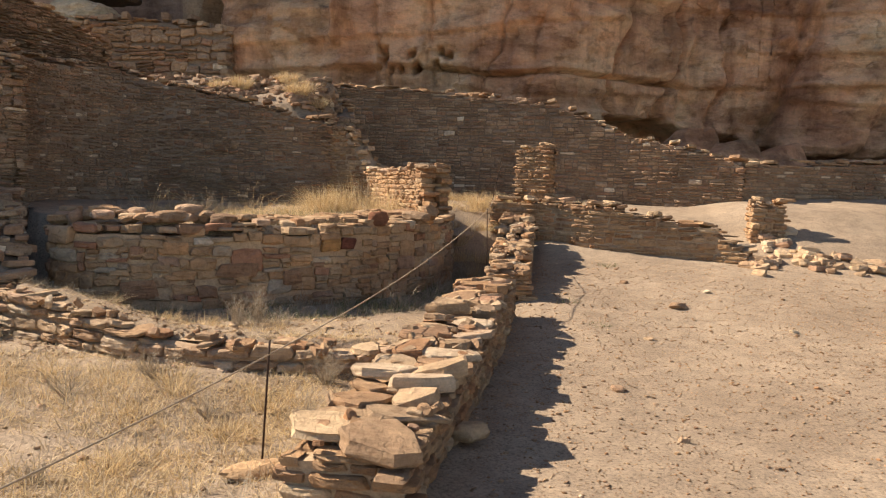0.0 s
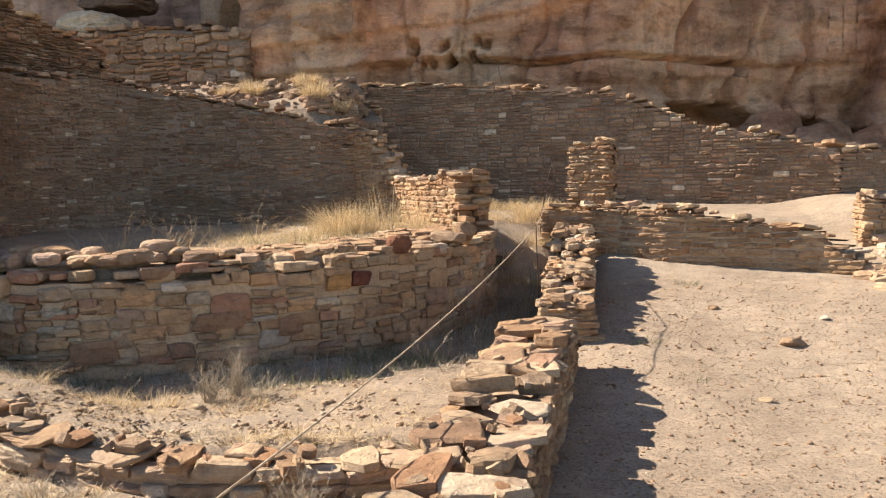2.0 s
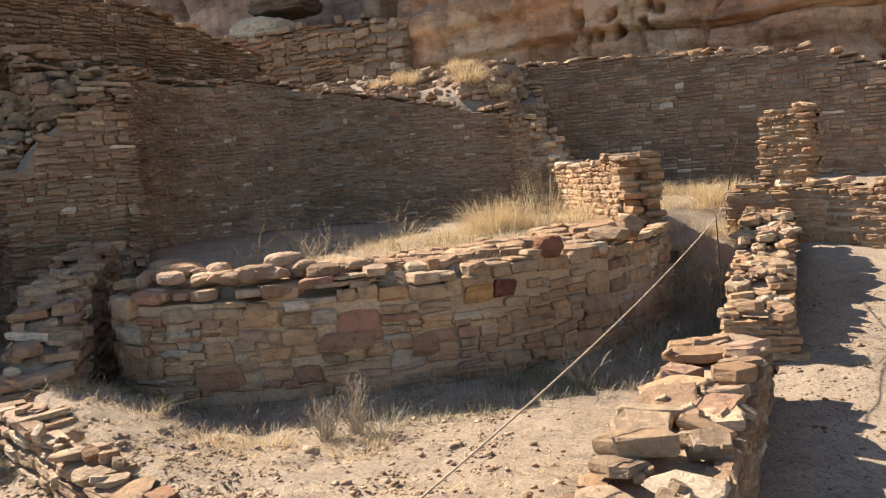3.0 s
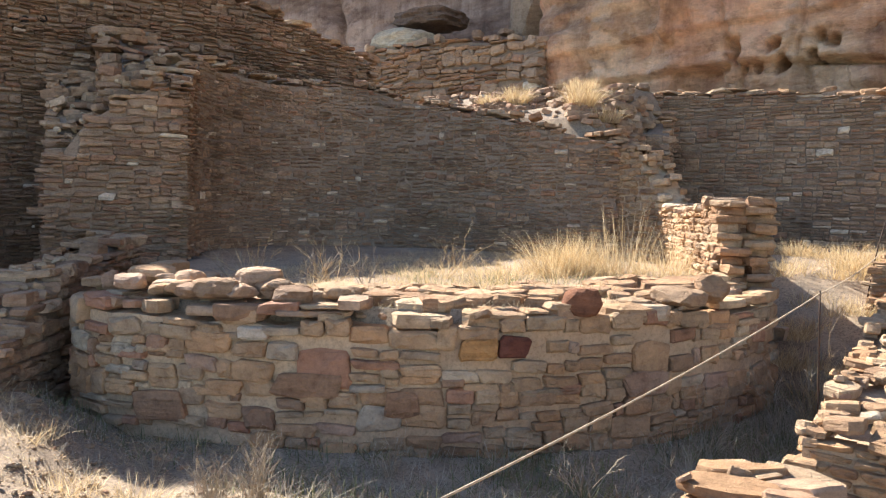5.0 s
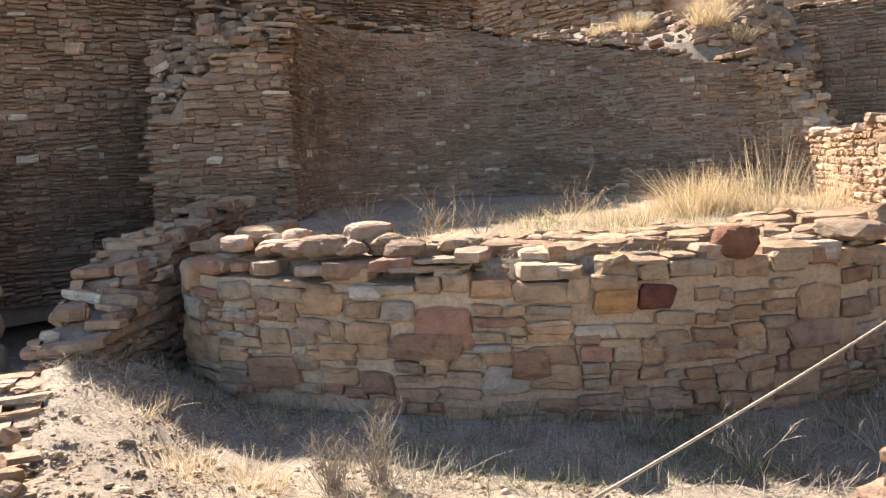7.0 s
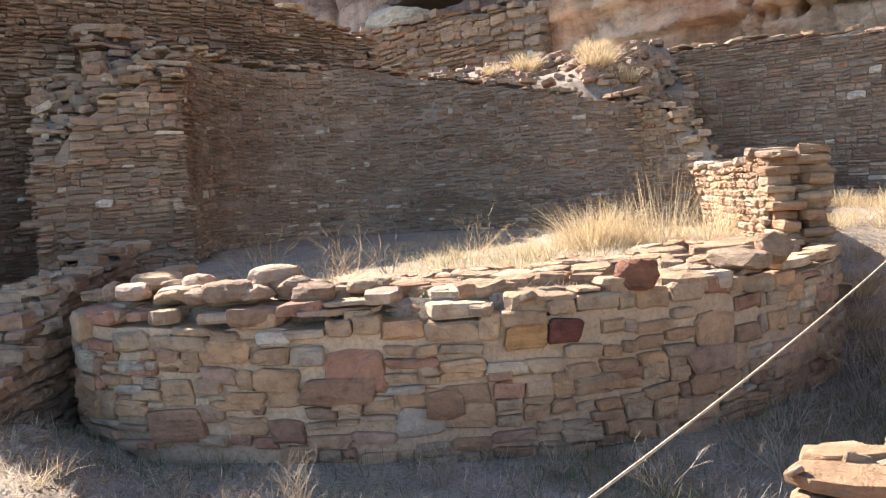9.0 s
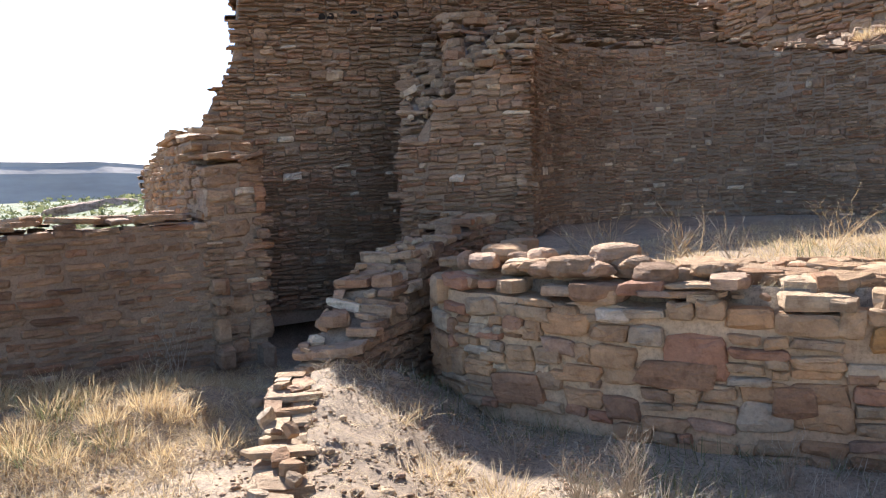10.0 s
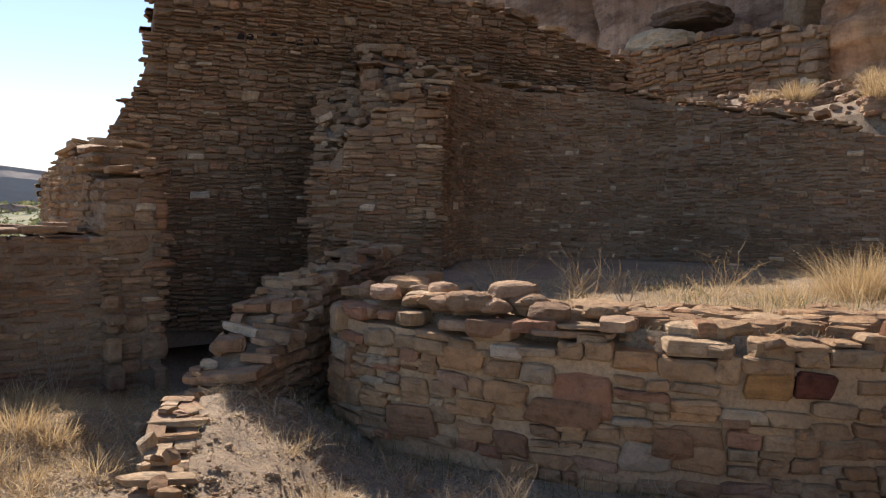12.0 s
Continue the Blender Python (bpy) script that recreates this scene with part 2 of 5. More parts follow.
class Line:
    """A plan line; at(s) gives place and heading, project() the nearest s."""

    def __init__(self, pts):
        self.p = [Vector(q) for q in pts]
        self.s = [0.0]
        for a, b in zip(self.p, self.p[1:]):
            self.s.append(self.s[-1] + (b - a).length)
        self.length = self.s[-1]

    def at(self, s):
        for i in range(len(self.p) - 1):
            if s <= self.s[i + 1] or i == len(self.p) - 2:
                d = (self.p[i + 1] - self.p[i]).normalized()
                return self.p[i] + d * (s - self.s[i]), d

    def project(self, q):
        best = (1e9, 0.0)
        for i in range(len(self.p) - 1):
            d = self.p[i + 1] - self.p[i]
            u = min(1, max(0, (q - self.p[i]).dot(d) / d.length_squared))
            e = (q - self.p[i] - d * u).length
            if e < best[0]:
                best = (e, self.s[i] + u * d.length)
        return best

    def offset(self, off):
        """The same line moved to its left."""
        out = []
        for i, q in enumerate(self.p):
            ds = [(self.p[j + 1] - self.p[j]).normalized() for j in (i - 1, i) if 0 <= j < len(self.p) - 1]
            d = sum(ds, Vector((0, 0))).normalized()
            k = off / max(0.5, d.dot(ds[0]))
            out.append(q + Vector((-d.y, d.x)) * k)
        return out


def smooth_line(pts, n=6):
    """Catmull-Rom through plan points."""
    P = [Vector(q) for q in pts]
    P = [2 * P[0] - P[1]] + P + [2 * P[-1] - P[-2]]
    out = []
    for i in range(1, len(P) - 2):
        for k in range(n):
            u = k / n
            a, b, c, d = P[i - 1], P[i], P[i + 1], P[i + 2]
            out.append(0.5 * (2 * b + (c - a) * u + (2 * a - 5 * b + 4 * c - d) * u * u + (3 * b - a - 3 * c + d) * u ** 3))
    out.append(P[-2])
    return out


# ---- stones: a few shapes, shared by all pieces ----
def rough_stone(rng, cx, cz, jx, jz, skew):
    """A building stone with a broken face: unit length and height, its face at y = 0 and its tail at y = 1."""
    mx = rng.uniform(-.15, .15)
    out = [(-.5, -.5 + cz), (-.5 + cx, -.5), (mx, -.5), (.5 - cx, -.5), (.5, -.5 + cz), (.5, .5 - cz), (.5 - cx, .5), (-mx, .5), (-.5 + cx, .5), (-.5, .5 - cz)]
    out = [(x + rng.uniform(-jx, jx) + skew * z, z + rng.uniform(-jz, jz)) for x, z in out]
    n = len(out)
    v = [(x * 0.96, 1.0, z * 0.96) for x, z in out] + [(x, 0.2 + rng.uniform(-.1, .1), z) for x, z in out]
    v += [(x * rng.uniform(.86, .97), rng.uniform(-.05, .09), z * rng.uniform(.7, .92)) for x, z in out]
    tx, tz = rng.gauss(0, .09), rng.gauss(0, .07)
    v += [(x * rng.uniform(.4, .62), x * tx + z * tz + rng.uniform(-.11, .03), z * rng.uniform(.35, .6)) for x, z in out]
    v.append((rng.uniform(-.1, .1), rng.uniform(-.11, .02), rng.uniform(-.1, .1)))
    f = []
    for r in (0, n, 2 * n):
        for i in range(n):
            j = (i + 1) % n
            f.append((r + i, r + j, r + n + j, r + n + i))
    f += [(3 * n + i, 3 * n + (i + 1) % n, 4 * n) for i in range(n)]
    return v, f


def face_stone(rng):
    return rough_stone(rng, rng.uniform(0.03, 0.12), rng.uniform(0.1, 0.32), 0.045, 0.09, rng.uniform(-0.06, 0.06))


def rubble_stone(rng):
    return rough_stone(rng, rng.uniform(0.04, 0.16), rng.uniform(0.1, 0.3), 0.055, 0.09, rng.uniform(-0.13, 0.13))


def slab_stone(rng):
    """A flat broken slab: unit plan size and thickness, centred."""
    n = rng.choice((7, 8, 9))
    corners = [math.pi / 4 + math.pi / 2 * i + rng.gauss(0, 0.22) for i in range(4)]
    out = []
    for i in range(n):
        a = 2 * math.pi * (i + rng.uniform(-.3, .3)) / n
        near = min(abs((a - c + math.pi) % (2 * math.pi) - math.pi) for c in corners)
        k = (0.46 + 0.16 * math.exp(-(near / 0.35) ** 2)) * rng.uniform(0.85, 1.1)
        out.append((math.cos(a) * k, math.sin(a) * k))
    tx, ty = rng.uniform(-.2, .2), rng.uniform(-.2, .2)
    v = []
    for z, k, j in ((-.5, .92, .04), (-.25, 1.0, .08), (.25, 0.99, .08), (.46, .94, .05), (.5, .5, .07)):
        v += [(x * k * rng.uniform(.94, 1.06), y * k * rng.uniform(.94, 1.06), z + rng.uniform(-j, j) + (x * tx + y * ty) * (z > 0)) for x, y in out]
    v.append((0, 0, 0.5 + rng.uniform(-.06, .1)))
    f = [tuple(reversed(range(n)))]
    for r in range(4):
        for i in range(n):
            j = (i + 1) % n
            f.append((r * n + i, r * n + j, (r + 1) * n + j, (r + 1) * n + i))
    f += [(4 * n + i, 4 * n + (i + 1) % n, 5 * n) for i in range(n)]
    return v, f


shape_rng = random.Random(11)
def block_stone(rng):
    """A squarish building block with worn round corners and a nearly flat face."""
    cx, cz = rng.uniform(0.03, 0.13), rng.uniform(0.08, 0.24)
    v, f = rough_stone(rng, cx, cz, 0.05, 0.08, rng.uniform(-0.16, 0.16))
    return [(x, y * 0.6 if y < 0.5 else y, z) for x, y, z in v], f


SHAPES = {"face": [face_stone(shape_rng) for _ in range(24)], "slab": [slab_stone(shape_rng) for _ in range(14)],
          "rubble": [rubble_stone(shape_rng) for _ in range(24)], "block": [block_stone(shape_rng) for _ in range(24)]}
SHAPE_MESH = {}


def shape_mesh(kind, i, mat):
    key = (kind, i, mat.name)
    if key not in SHAPE_MESH:
        me = bpy.data.meshes.new(kind + "_stone")
        v, f = SHAPES[kind][i]
        me.from_pydata(v, [], f)
        me.update()
        me.materials.append(mat)
        SHAPE_MESH[key] = me
    return SHAPE_MESH[key]


def lay(parent, stones, parts, near=(0.0, 3.0), rest="rubble"):
    """Stones as (matrix, kind, shape, palette or material). The nearest to a place in the plan become parts, the rest one mesh."""
    near = Vector((*near, 1.0))
    stones = sorted(stones, key=lambda q: (q[0].translation - near).length)
    for m, kind, i, pal in stones[:parts]:
        mat = PALETTES[pal][0] if isinstance(pal, str) else pal
        ob = new("stone", shape_mesh(kind, i, mat))
        ob.parent = parent
        ob.matrix_local = m
    left = {}
    for q in stones[parts:]:
        left.setdefault(q[3] if isinstance(q[3], str) else "pale", []).append(q)
    for pal, group in left.items():
        verts, faces, k = [], [], 0
        for m, kind, i, _ in group:
            v, f = SHAPES[kind][i]
            a = np.array(v) @ np.array(m.to_3x3()).T + np.array(m.translation)
            verts.extend(map(tuple, a))
            faces.extend(tuple(j + k for j in q) for q in f)
            k += len(v)
        ob = raw_mesh(rest, verts, faces, PALETTES[pal][1], parent)
        ob["kind"] = "stuff"


def basis(x, y, z, o):
    return Matrix(((x[0], y[0], z[0], o[0]), (x[1], y[1], z[1], o[1]), (x[2], y[2], z[2], o[2]), (0, 0, 0, 1)))


def masonry(name, label, pts, top, base, thick, course=(0.06, 0.10), length=(0.14, 0.36), pal="brown", parts=200, caps=1.0,
            cap_size=(0.18, 0.4), cap_thick=(0.04, 0.09), sides="loop", mortar=None, ragged=0.06, seed=1, proud=0.018,
            cap_pal=("pale", "tan"), group="", special=(), cap_rows=None, fine=0.0, gap=(0.006, 0.018), wave=0.02, odd=0.25, tails=(0.09, 0.14), block=None, split=(2, 4), shape="face", lean=0.025, mono=0.06, chips=0, cap_tilt=0.12, cap_lift=0.3):
    """A stone wall: a mud core, coursed stones round its faces and loose slabs on top. pts is its middle line, top and base (s, z) pairs
    along it. sides: 'loop' faces all round, 'right' faces the right-hand side and both ends."""
    rng = random.Random(seed)
    mid = Line(pts)
    mortar = mortar or MORTAR
    wall = new(name)
    tagged(wall, label, "stone wall", group)
    top_at = lambda s: interp(top, s)
    base_at = lambda s: interp(base, s)
    # core
    inset = thick / 2 - proud
    n = max(2, int(mid.length / 0.12))
    verts, faces = [], []
    for i in range(n + 1):
        u = i / n
        s = min(max(u * mid.length, 0.02), mid.length - 0.02)
        a, d = mid.at(s)
        nrm = Vector((-d.y, d.x))
        zt = top_at(s) - 0.07 + 0.03 * fbm(a.x * 4, a.y * 4, seed)
        for off, z in ((-inset, base_at(s) - 0.25), (-inset, zt), (0, zt + 0.02), (inset, zt), (inset, base_at(s) - 0.25)):
            q = a + nrm * off
            verts.append((q.x, q.y, z))
    for i in range(n):
        for k in range(4):
            faces.append((i * 5 + k, i * 5 + k + 1, i * 5 + 6 + k, i * 5 + 5 + k))
    faces += [tuple(reversed(range(5))), tuple(n * 5 + k for k in range(5))]
    core = raw_mesh("core", verts, faces, mortar, wall)
    core["label"] = "mud mortar core"
    # outline that the courses follow
    half = thick / 2
    right, left = mid.offset(-half), mid.offset(half)
    ring = [left[0]] + right + [left[-1]] if sides == "right" else [left[0]] + right + list(reversed(left))
    if sides == "front":
        ring = right
    loop = Line(ring)
    stones = []
    # single stones that stand out by their colour or size
    marked = [(mid.project(Vector(p[:2]))[1], p[2], sw, sh, mat) for p, sw, sh, mat in special]
    for ss, sz, sw, sh, mat in marked:
        q, d = mid.at(ss)
        nrm = Vector((d.y, -d.x))
        q = q + nrm * (half + 0.028)
        stones.append((basis(Vector((d.x, d.y, 0)) * sw, Vector((-nrm.x, -nrm.y, 0)) * 0.12, Vector((0, 0, sh)), (q.x, q.y, sz)), shape, rng.randrange(24), mat))
    z = min(b for _, b in base) - 0.06
    zmax = max(t for _, t in top) + 0.05
    while z < zmax:
        h = rng.uniform(*course) * (rng.uniform(1.3, 1.8) if rng.random() < 0.12 else 1)
        s = rng.uniform(-0.2, 0)
        cells = []
        if block:
            # random ashlar: each block of the band is cut into rows and pieces of its own
            while s < loop.length:
                w = rng.uniform(*block)
                rows = 1 if rng.random() < mono else rng.randint(*split)
                cuts = [0.0] + sorted((i + rng.uniform(-0.28, 0.28)) / rows for i in range(1, rows)) + [1.0]
                for lo, hi in zip(cuts, cuts[1:]):
                    x = 0.0
                    while x < w - 0.02:
                        lw = min(max(rng.uniform(*length), (hi - lo) * h * rng.uniform(1.2, 2.2)), w - x)
                        if w - x - lw < length[0] * 0.6:
                            lw = w - x
                        cells.append((s + x + lw / 2, lw, z + lo * h, (hi - lo) * h))
                        x += lw
                s += w
        else:
            while s < loop.length:
                w = rng.uniform(*length) * (0.6 if rng.random() < 0.25 else 1)
                w = max(w, h * 0.9)
                if h > course[1] * 0.8 and rng.random() < fine:
                    cut = rng.uniform(0.4, 0.6)
                    cells += [(s + w / 2, w, z, h * cut), (s + w / 2, w, z + h * cut, h * (1 - cut))]
                else:
                    cells.append((s + w / 2, w, z, h))
                s += w
        for c, w, pz, ph in cells:
            if c < 0 or c > loop.length:
                continue
            q, d = loop.at(c)
            sm = mid.project(q)[1]
            t = top_at(sm) + rng.uniform(-ragged, ragged * 0.4)
            bs = base_at(sm)
            if pz + ph > t > pz + 0.35 * ph and t - pz > 0.035:
                ph = t - pz
            if t >= pz + ph - 1e-6 and pz + ph >= bs - 0.02:
                nrm = Vector((d.y, -d.x))
                push = rng.uniform(-0.01, 0.022)
                depth = rng.uniform(*tails)
                tilt = rng.gauss(0, lean)
                g = rng.uniform(*gap)
                o = Vector((q.x + nrm.x * push, q.y + nrm.y * push, pz + ph / 2 + wave * fbm(q.x * 0.9, q.y * 0.9, pz * 2.2) + rng.gauss(0, ph * 0.05)))
                x = Vector((d.x, d.y, tilt)) * (w - g)
                y = Vector((-nrm.x, -nrm.y, 0)) * depth
                zz = Vector((-tilt * d.x, -tilt * d.y, 1)) * (ph * rng.uniform(1 - odd, 1.04) - g * 0.75)
                if any(abs(sm - ss) < sw * 0.4 + w * 0.12 and abs(o.z - sz) < sh * 0.4 + ph * 0.12 for ss, sz, sw, sh, _ in marked):
                    continue
                stones.append((basis(x, y, zz, o), shape, rng.randrange(24), pal))
        z += h
    # loose slabs along the top
    s = 0.0
    rows = cap_rows or max(1, round(thick / 0.26))
    while caps > 0 and s < mid.length:
        size = rng.uniform(*cap_size)
        for r in range(rows):
            if rng.random() > caps:
                continue
            off = ((r + 0.5) / rows - 0.5) * thick + rng.uniform(-0.04, 0.04)
            sc = min(mid.length, max(0, s + size / 2 + rng.uniform(-0.08, 0.08)))
            a, d = mid.at(sc)
            if abs(top_at(sc + 0.08) - top_at(sc - 0.08)) > 0.3:
                continue
            nrm = Vector((-d.y, d.x))
            th = rng.uniform(*cap_thick)
            z0 = top_at(sc) + th * cap_lift + (rng.random() < 0.3) * rng.uniform(0, th)
            q = a + nrm * off
            wd = thick / rows * rng.uniform(0.7, 1.5)
            size_here = size * (rng.uniform(0.45, 0.8) if rng.random() < 0.35 else 1.0)
            rot = Euler((rng.gauss(0, cap_tilt), rng.gauss(0, cap_tilt), math.atan2(d.y, d.x) + rng.gauss(0, cap_tilt * 3))).to_matrix().to_4x4()
            m = Matrix.Translation((q.x, q.y, z0)) @ rot @ Matrix.Diagonal((min(size_here * rng.uniform(0.85, 1.25), wd * 1.7), wd, th * (0.6 if rng.random() < 0.3 else 1), 1))
            stones.append((m, "slab", rng.randrange(14), rng.choice(cap_pal) if isinstance(cap_pal, tuple) else cap_pal))
        s += size * rng.uniform(0.75, 1.0)
    # chips wedged between the slabs
    for _ in range(int(chips * mid.length)):
        sc = rng.uniform(0, mid.length)
        a, d = mid.at(sc)
        q = a + Vector((-d.y, d.x)) * rng.uniform(-0.5, 0.5) * thick
        k = rng.uniform(0.05, 0.13)
        m = Matrix.Translation((q.x, q.y, top_at(sc) + rng.uniform(0.0, 0.05))) @ Euler((rng.gauss(0, 0.3), rng.gauss(0, 0.3), rng.uniform(0, 6.3))).to_matrix().to_4x4() @ Matrix.Diagonal((k, k * rng.uniform(0.5, 1), k * rng.uniform(0.25, 0.6), 1))
        stones.append((m, "slab", rng.randrange(14), rng.choice(("pale", "tan"))))
    lay(wall, stones, parts)
    seat(wall, (*mid.at(mid.length / 2)[0], base_at(mid.length / 2)))
    return wall


def seat(ob, place):
    """Moves an Empty to the base of its thing and leaves the parts where they are."""
    ob.location = place
    back = Matrix.Translation(place).inverted()
    for c in ob.children:
        c.matrix_parent_inverse = back


# ---- plan ----
KIVA = smooth_line([(-5.45, 6.9), (-5.2, 6.1), (-4.9, 5.46), (-4.22, 5.38), (-3.3, 5.68), (-2.4, 6.12), (-1.75, 6.6), (-1.25, 7.2),
                    (-0.85, 7.9), (-0.6, 8.6), (-0.52, 9.2)], 4)
KIVA_LINE = Line(KIVA)
ROOM = smooth_line([(-6.55, 7.95), (-7.3, 8.75), (-7.62, 9.6), (-7.6, 10.5), (-7.2, 11.4), (-6.5, 11.92), (-5.5, 12.05), (-4.2, 12.0), (-3.5, 12.03), (-2.95, 12.07)], 4)
RETAIN = smooth_line([(-4.78, 4.3), (-4.5, 4.12), (-4.0, 3.88), (-3.5, 3.6), (-2.8, 3.32), (-2.1, 3.12), (-1.45, 3.1), (-0.95, 3.22)], 4)
RETAIN_TOP = [(0, 0.47), (0.8, 0.44), (1.4, 0.35), (2.2, 0.27), (4.4, 0.24)]
RETAIN_LINE = Line(RETAIN)


def inside(x, y, poly):
    hit = False
    for (ax, ay), (bx, by) in zip(poly, poly[1:] + poly[:1]):
        if (ay > y) != (by > y) and x < (bx - ax) * (y - ay) / (by - ay) + ax:
            hit = not hit
    return hit


FILL = [tuple(q) for q in Line(KIVA).offset(0.2)] + [(-1.2, 10.6), (-2.2, 12.1)] + [tuple(q) for q in reversed(ROOM)] + [(-6.3, 7.5)]
BEHIND = [tuple(q) for q in Line(ROOM).offset(0.22)][8:-2] + [(-2.55, 12.3), (-3.2, 15.3), (-4, 40), (-15, 40), (-15, 18.5), (-10.5, 15.5), (-8.3, 13)]


def ground_height(x, y):
    court = 0.45 * max(0.0, (y - 2) / 8.2) ** 2.2 if y < 10.3 else 0.45
    z = court * smoothstep(-0.9, 0.3, x - 0.12 * (y - 3)) + 0.04 * smoothstep(3, -1, x)
    # the court lies lower than the meadow
    z -= 0.075 * smoothstep(7.5, 5.0, y) * smoothstep(-0.55, -0.25, x - 0.16 * (y - 3.5))
    # higher ground behind the low walls of the court
    z += 0.55 * smoothstep(9.9, 12.2, y) * smoothstep(13.5, 10.5, -x + 9) + 0.3 * smoothstep(12, 16, y)
    if x > 4:
        z += 0.25 * smoothstep(4.0, 5.5, x) * smoothstep(8.6, 10.5, y)
    # terrace between the low retaining wall and the round wall
    if -5.0 < x < -0.4 and 1.5 < y < 6.2:
        e, s = RETAIN_LINE.project(Vector((x, y)))
        a, d = RETAIN_LINE.at(s)
        side = (Vector((x, y)) - a).dot(Vector((-d.y, d.x)))
        if s > 0.05 or side > 0:
            w = smoothstep(0.0, 0.12, side)
            edge = smoothstep(-4.86, -4.66, x) * smoothstep(-0.3, -0.9, x)
            z = z * (1 - w * edge) + edge * w * (0.06 + (interp(RETAIN_TOP, s) - 0.05) * smoothstep(1.35, 0.15, side) + (0.05 * fbm(x * 3.5, y * 3.5) + 0.03 * fbm(x * 9, y * 9)) * smoothstep(1.9, 0.4, side))
            z += 0.02 * smoothstep(0.0, -0.15, side) * edge
    if -10.2 < x < -5.6 and 4.9 < y < 7.6:
        z -= 0.55 * smoothstep(4.9, 5.3, y) * smoothstep(-5.9, -6.6, x)
    if -1.4 < x < 0.6 and y > 9.3:
        z = max(z, (0.1 + 1.1 * smoothstep(9.3, 12.0, y)) * smoothstep(0.6, 0.2, x))
    z -= 0.06 * smoothstep(3.0, 1.0, y) * smoothstep(-0.8, -1.6, x)
    z += 0.26 * math.exp(-((x + 5.7) / 0.75) ** 2 - ((y - 3.0) / 1.3) ** 4)
    if inside(x, y, FILL):
        z = 1.0 + 0.06 * smoothstep(7, 10, y) + 0.03 * fbm(x * 1.3, y * 1.3)
    elif inside(x, y, BEHIND):
        z = 3.02 + 0.36 * min(1.7, max(0, y - 12.4)) + 0.1 * max(0, y - 14.1)
        z = min(z, 6.4)
        z += 0.25 * smoothstep(-4.5, -6.5, x) * smoothstep(13.4, 12.4, y)
        z *= 1 - 0.6 * smoothstep(-3.6, -2.4, x)
        z += 0.10 * fbm(x * 1.6, y * 1.6, 3)
    else:
        z += 0.035 * fbm(x * 0.7, y * 0.7) + 0.012 * fbm(x * 4, y * 4)
        # the plain falls away west of the ruin
        out = max(0.0, math.hypot(min(0, x + 9), min(0, y + 8)))
        z -= 3.2 * smoothstep(0, 45, out) * smoothstep(40, 9, y)
    return z


def axis(lo, hi, step, far):
    fine = list(np.arange(lo, hi + 1e-6, step))
    a, b, d = [], [], step
    p, q = lo, hi
    while p > -far or q < far:
        d *= 1.28
        p, q = p - d, q + d
        a.append(p)
        b.append(q)
    return sorted(a) + fine + b


def build_ground():
    xs, ys = axis(-9.6, 7.0, 0.1, 3500), axis(-3.2, 15.0, 0.1, 3500)
    verts = [(x, y, ground_height(x, y) if abs(x) < 300 and abs(y) < 300 else -3.2) for y in ys for x in xs]
    w = len(xs)
    faces = [(j * w + i, j * w + i + 1, (j + 1) * w + i + 1, (j + 1) * w + i) for j in range(len(ys) - 1) for i in range(w - 1)]
    ob = raw_mesh("ground", verts, faces, GROUND, smooth=True)
    tagged(ob, "dry sandy ground with gravel and straw litter", "ground", kind="structure")


build_ground()


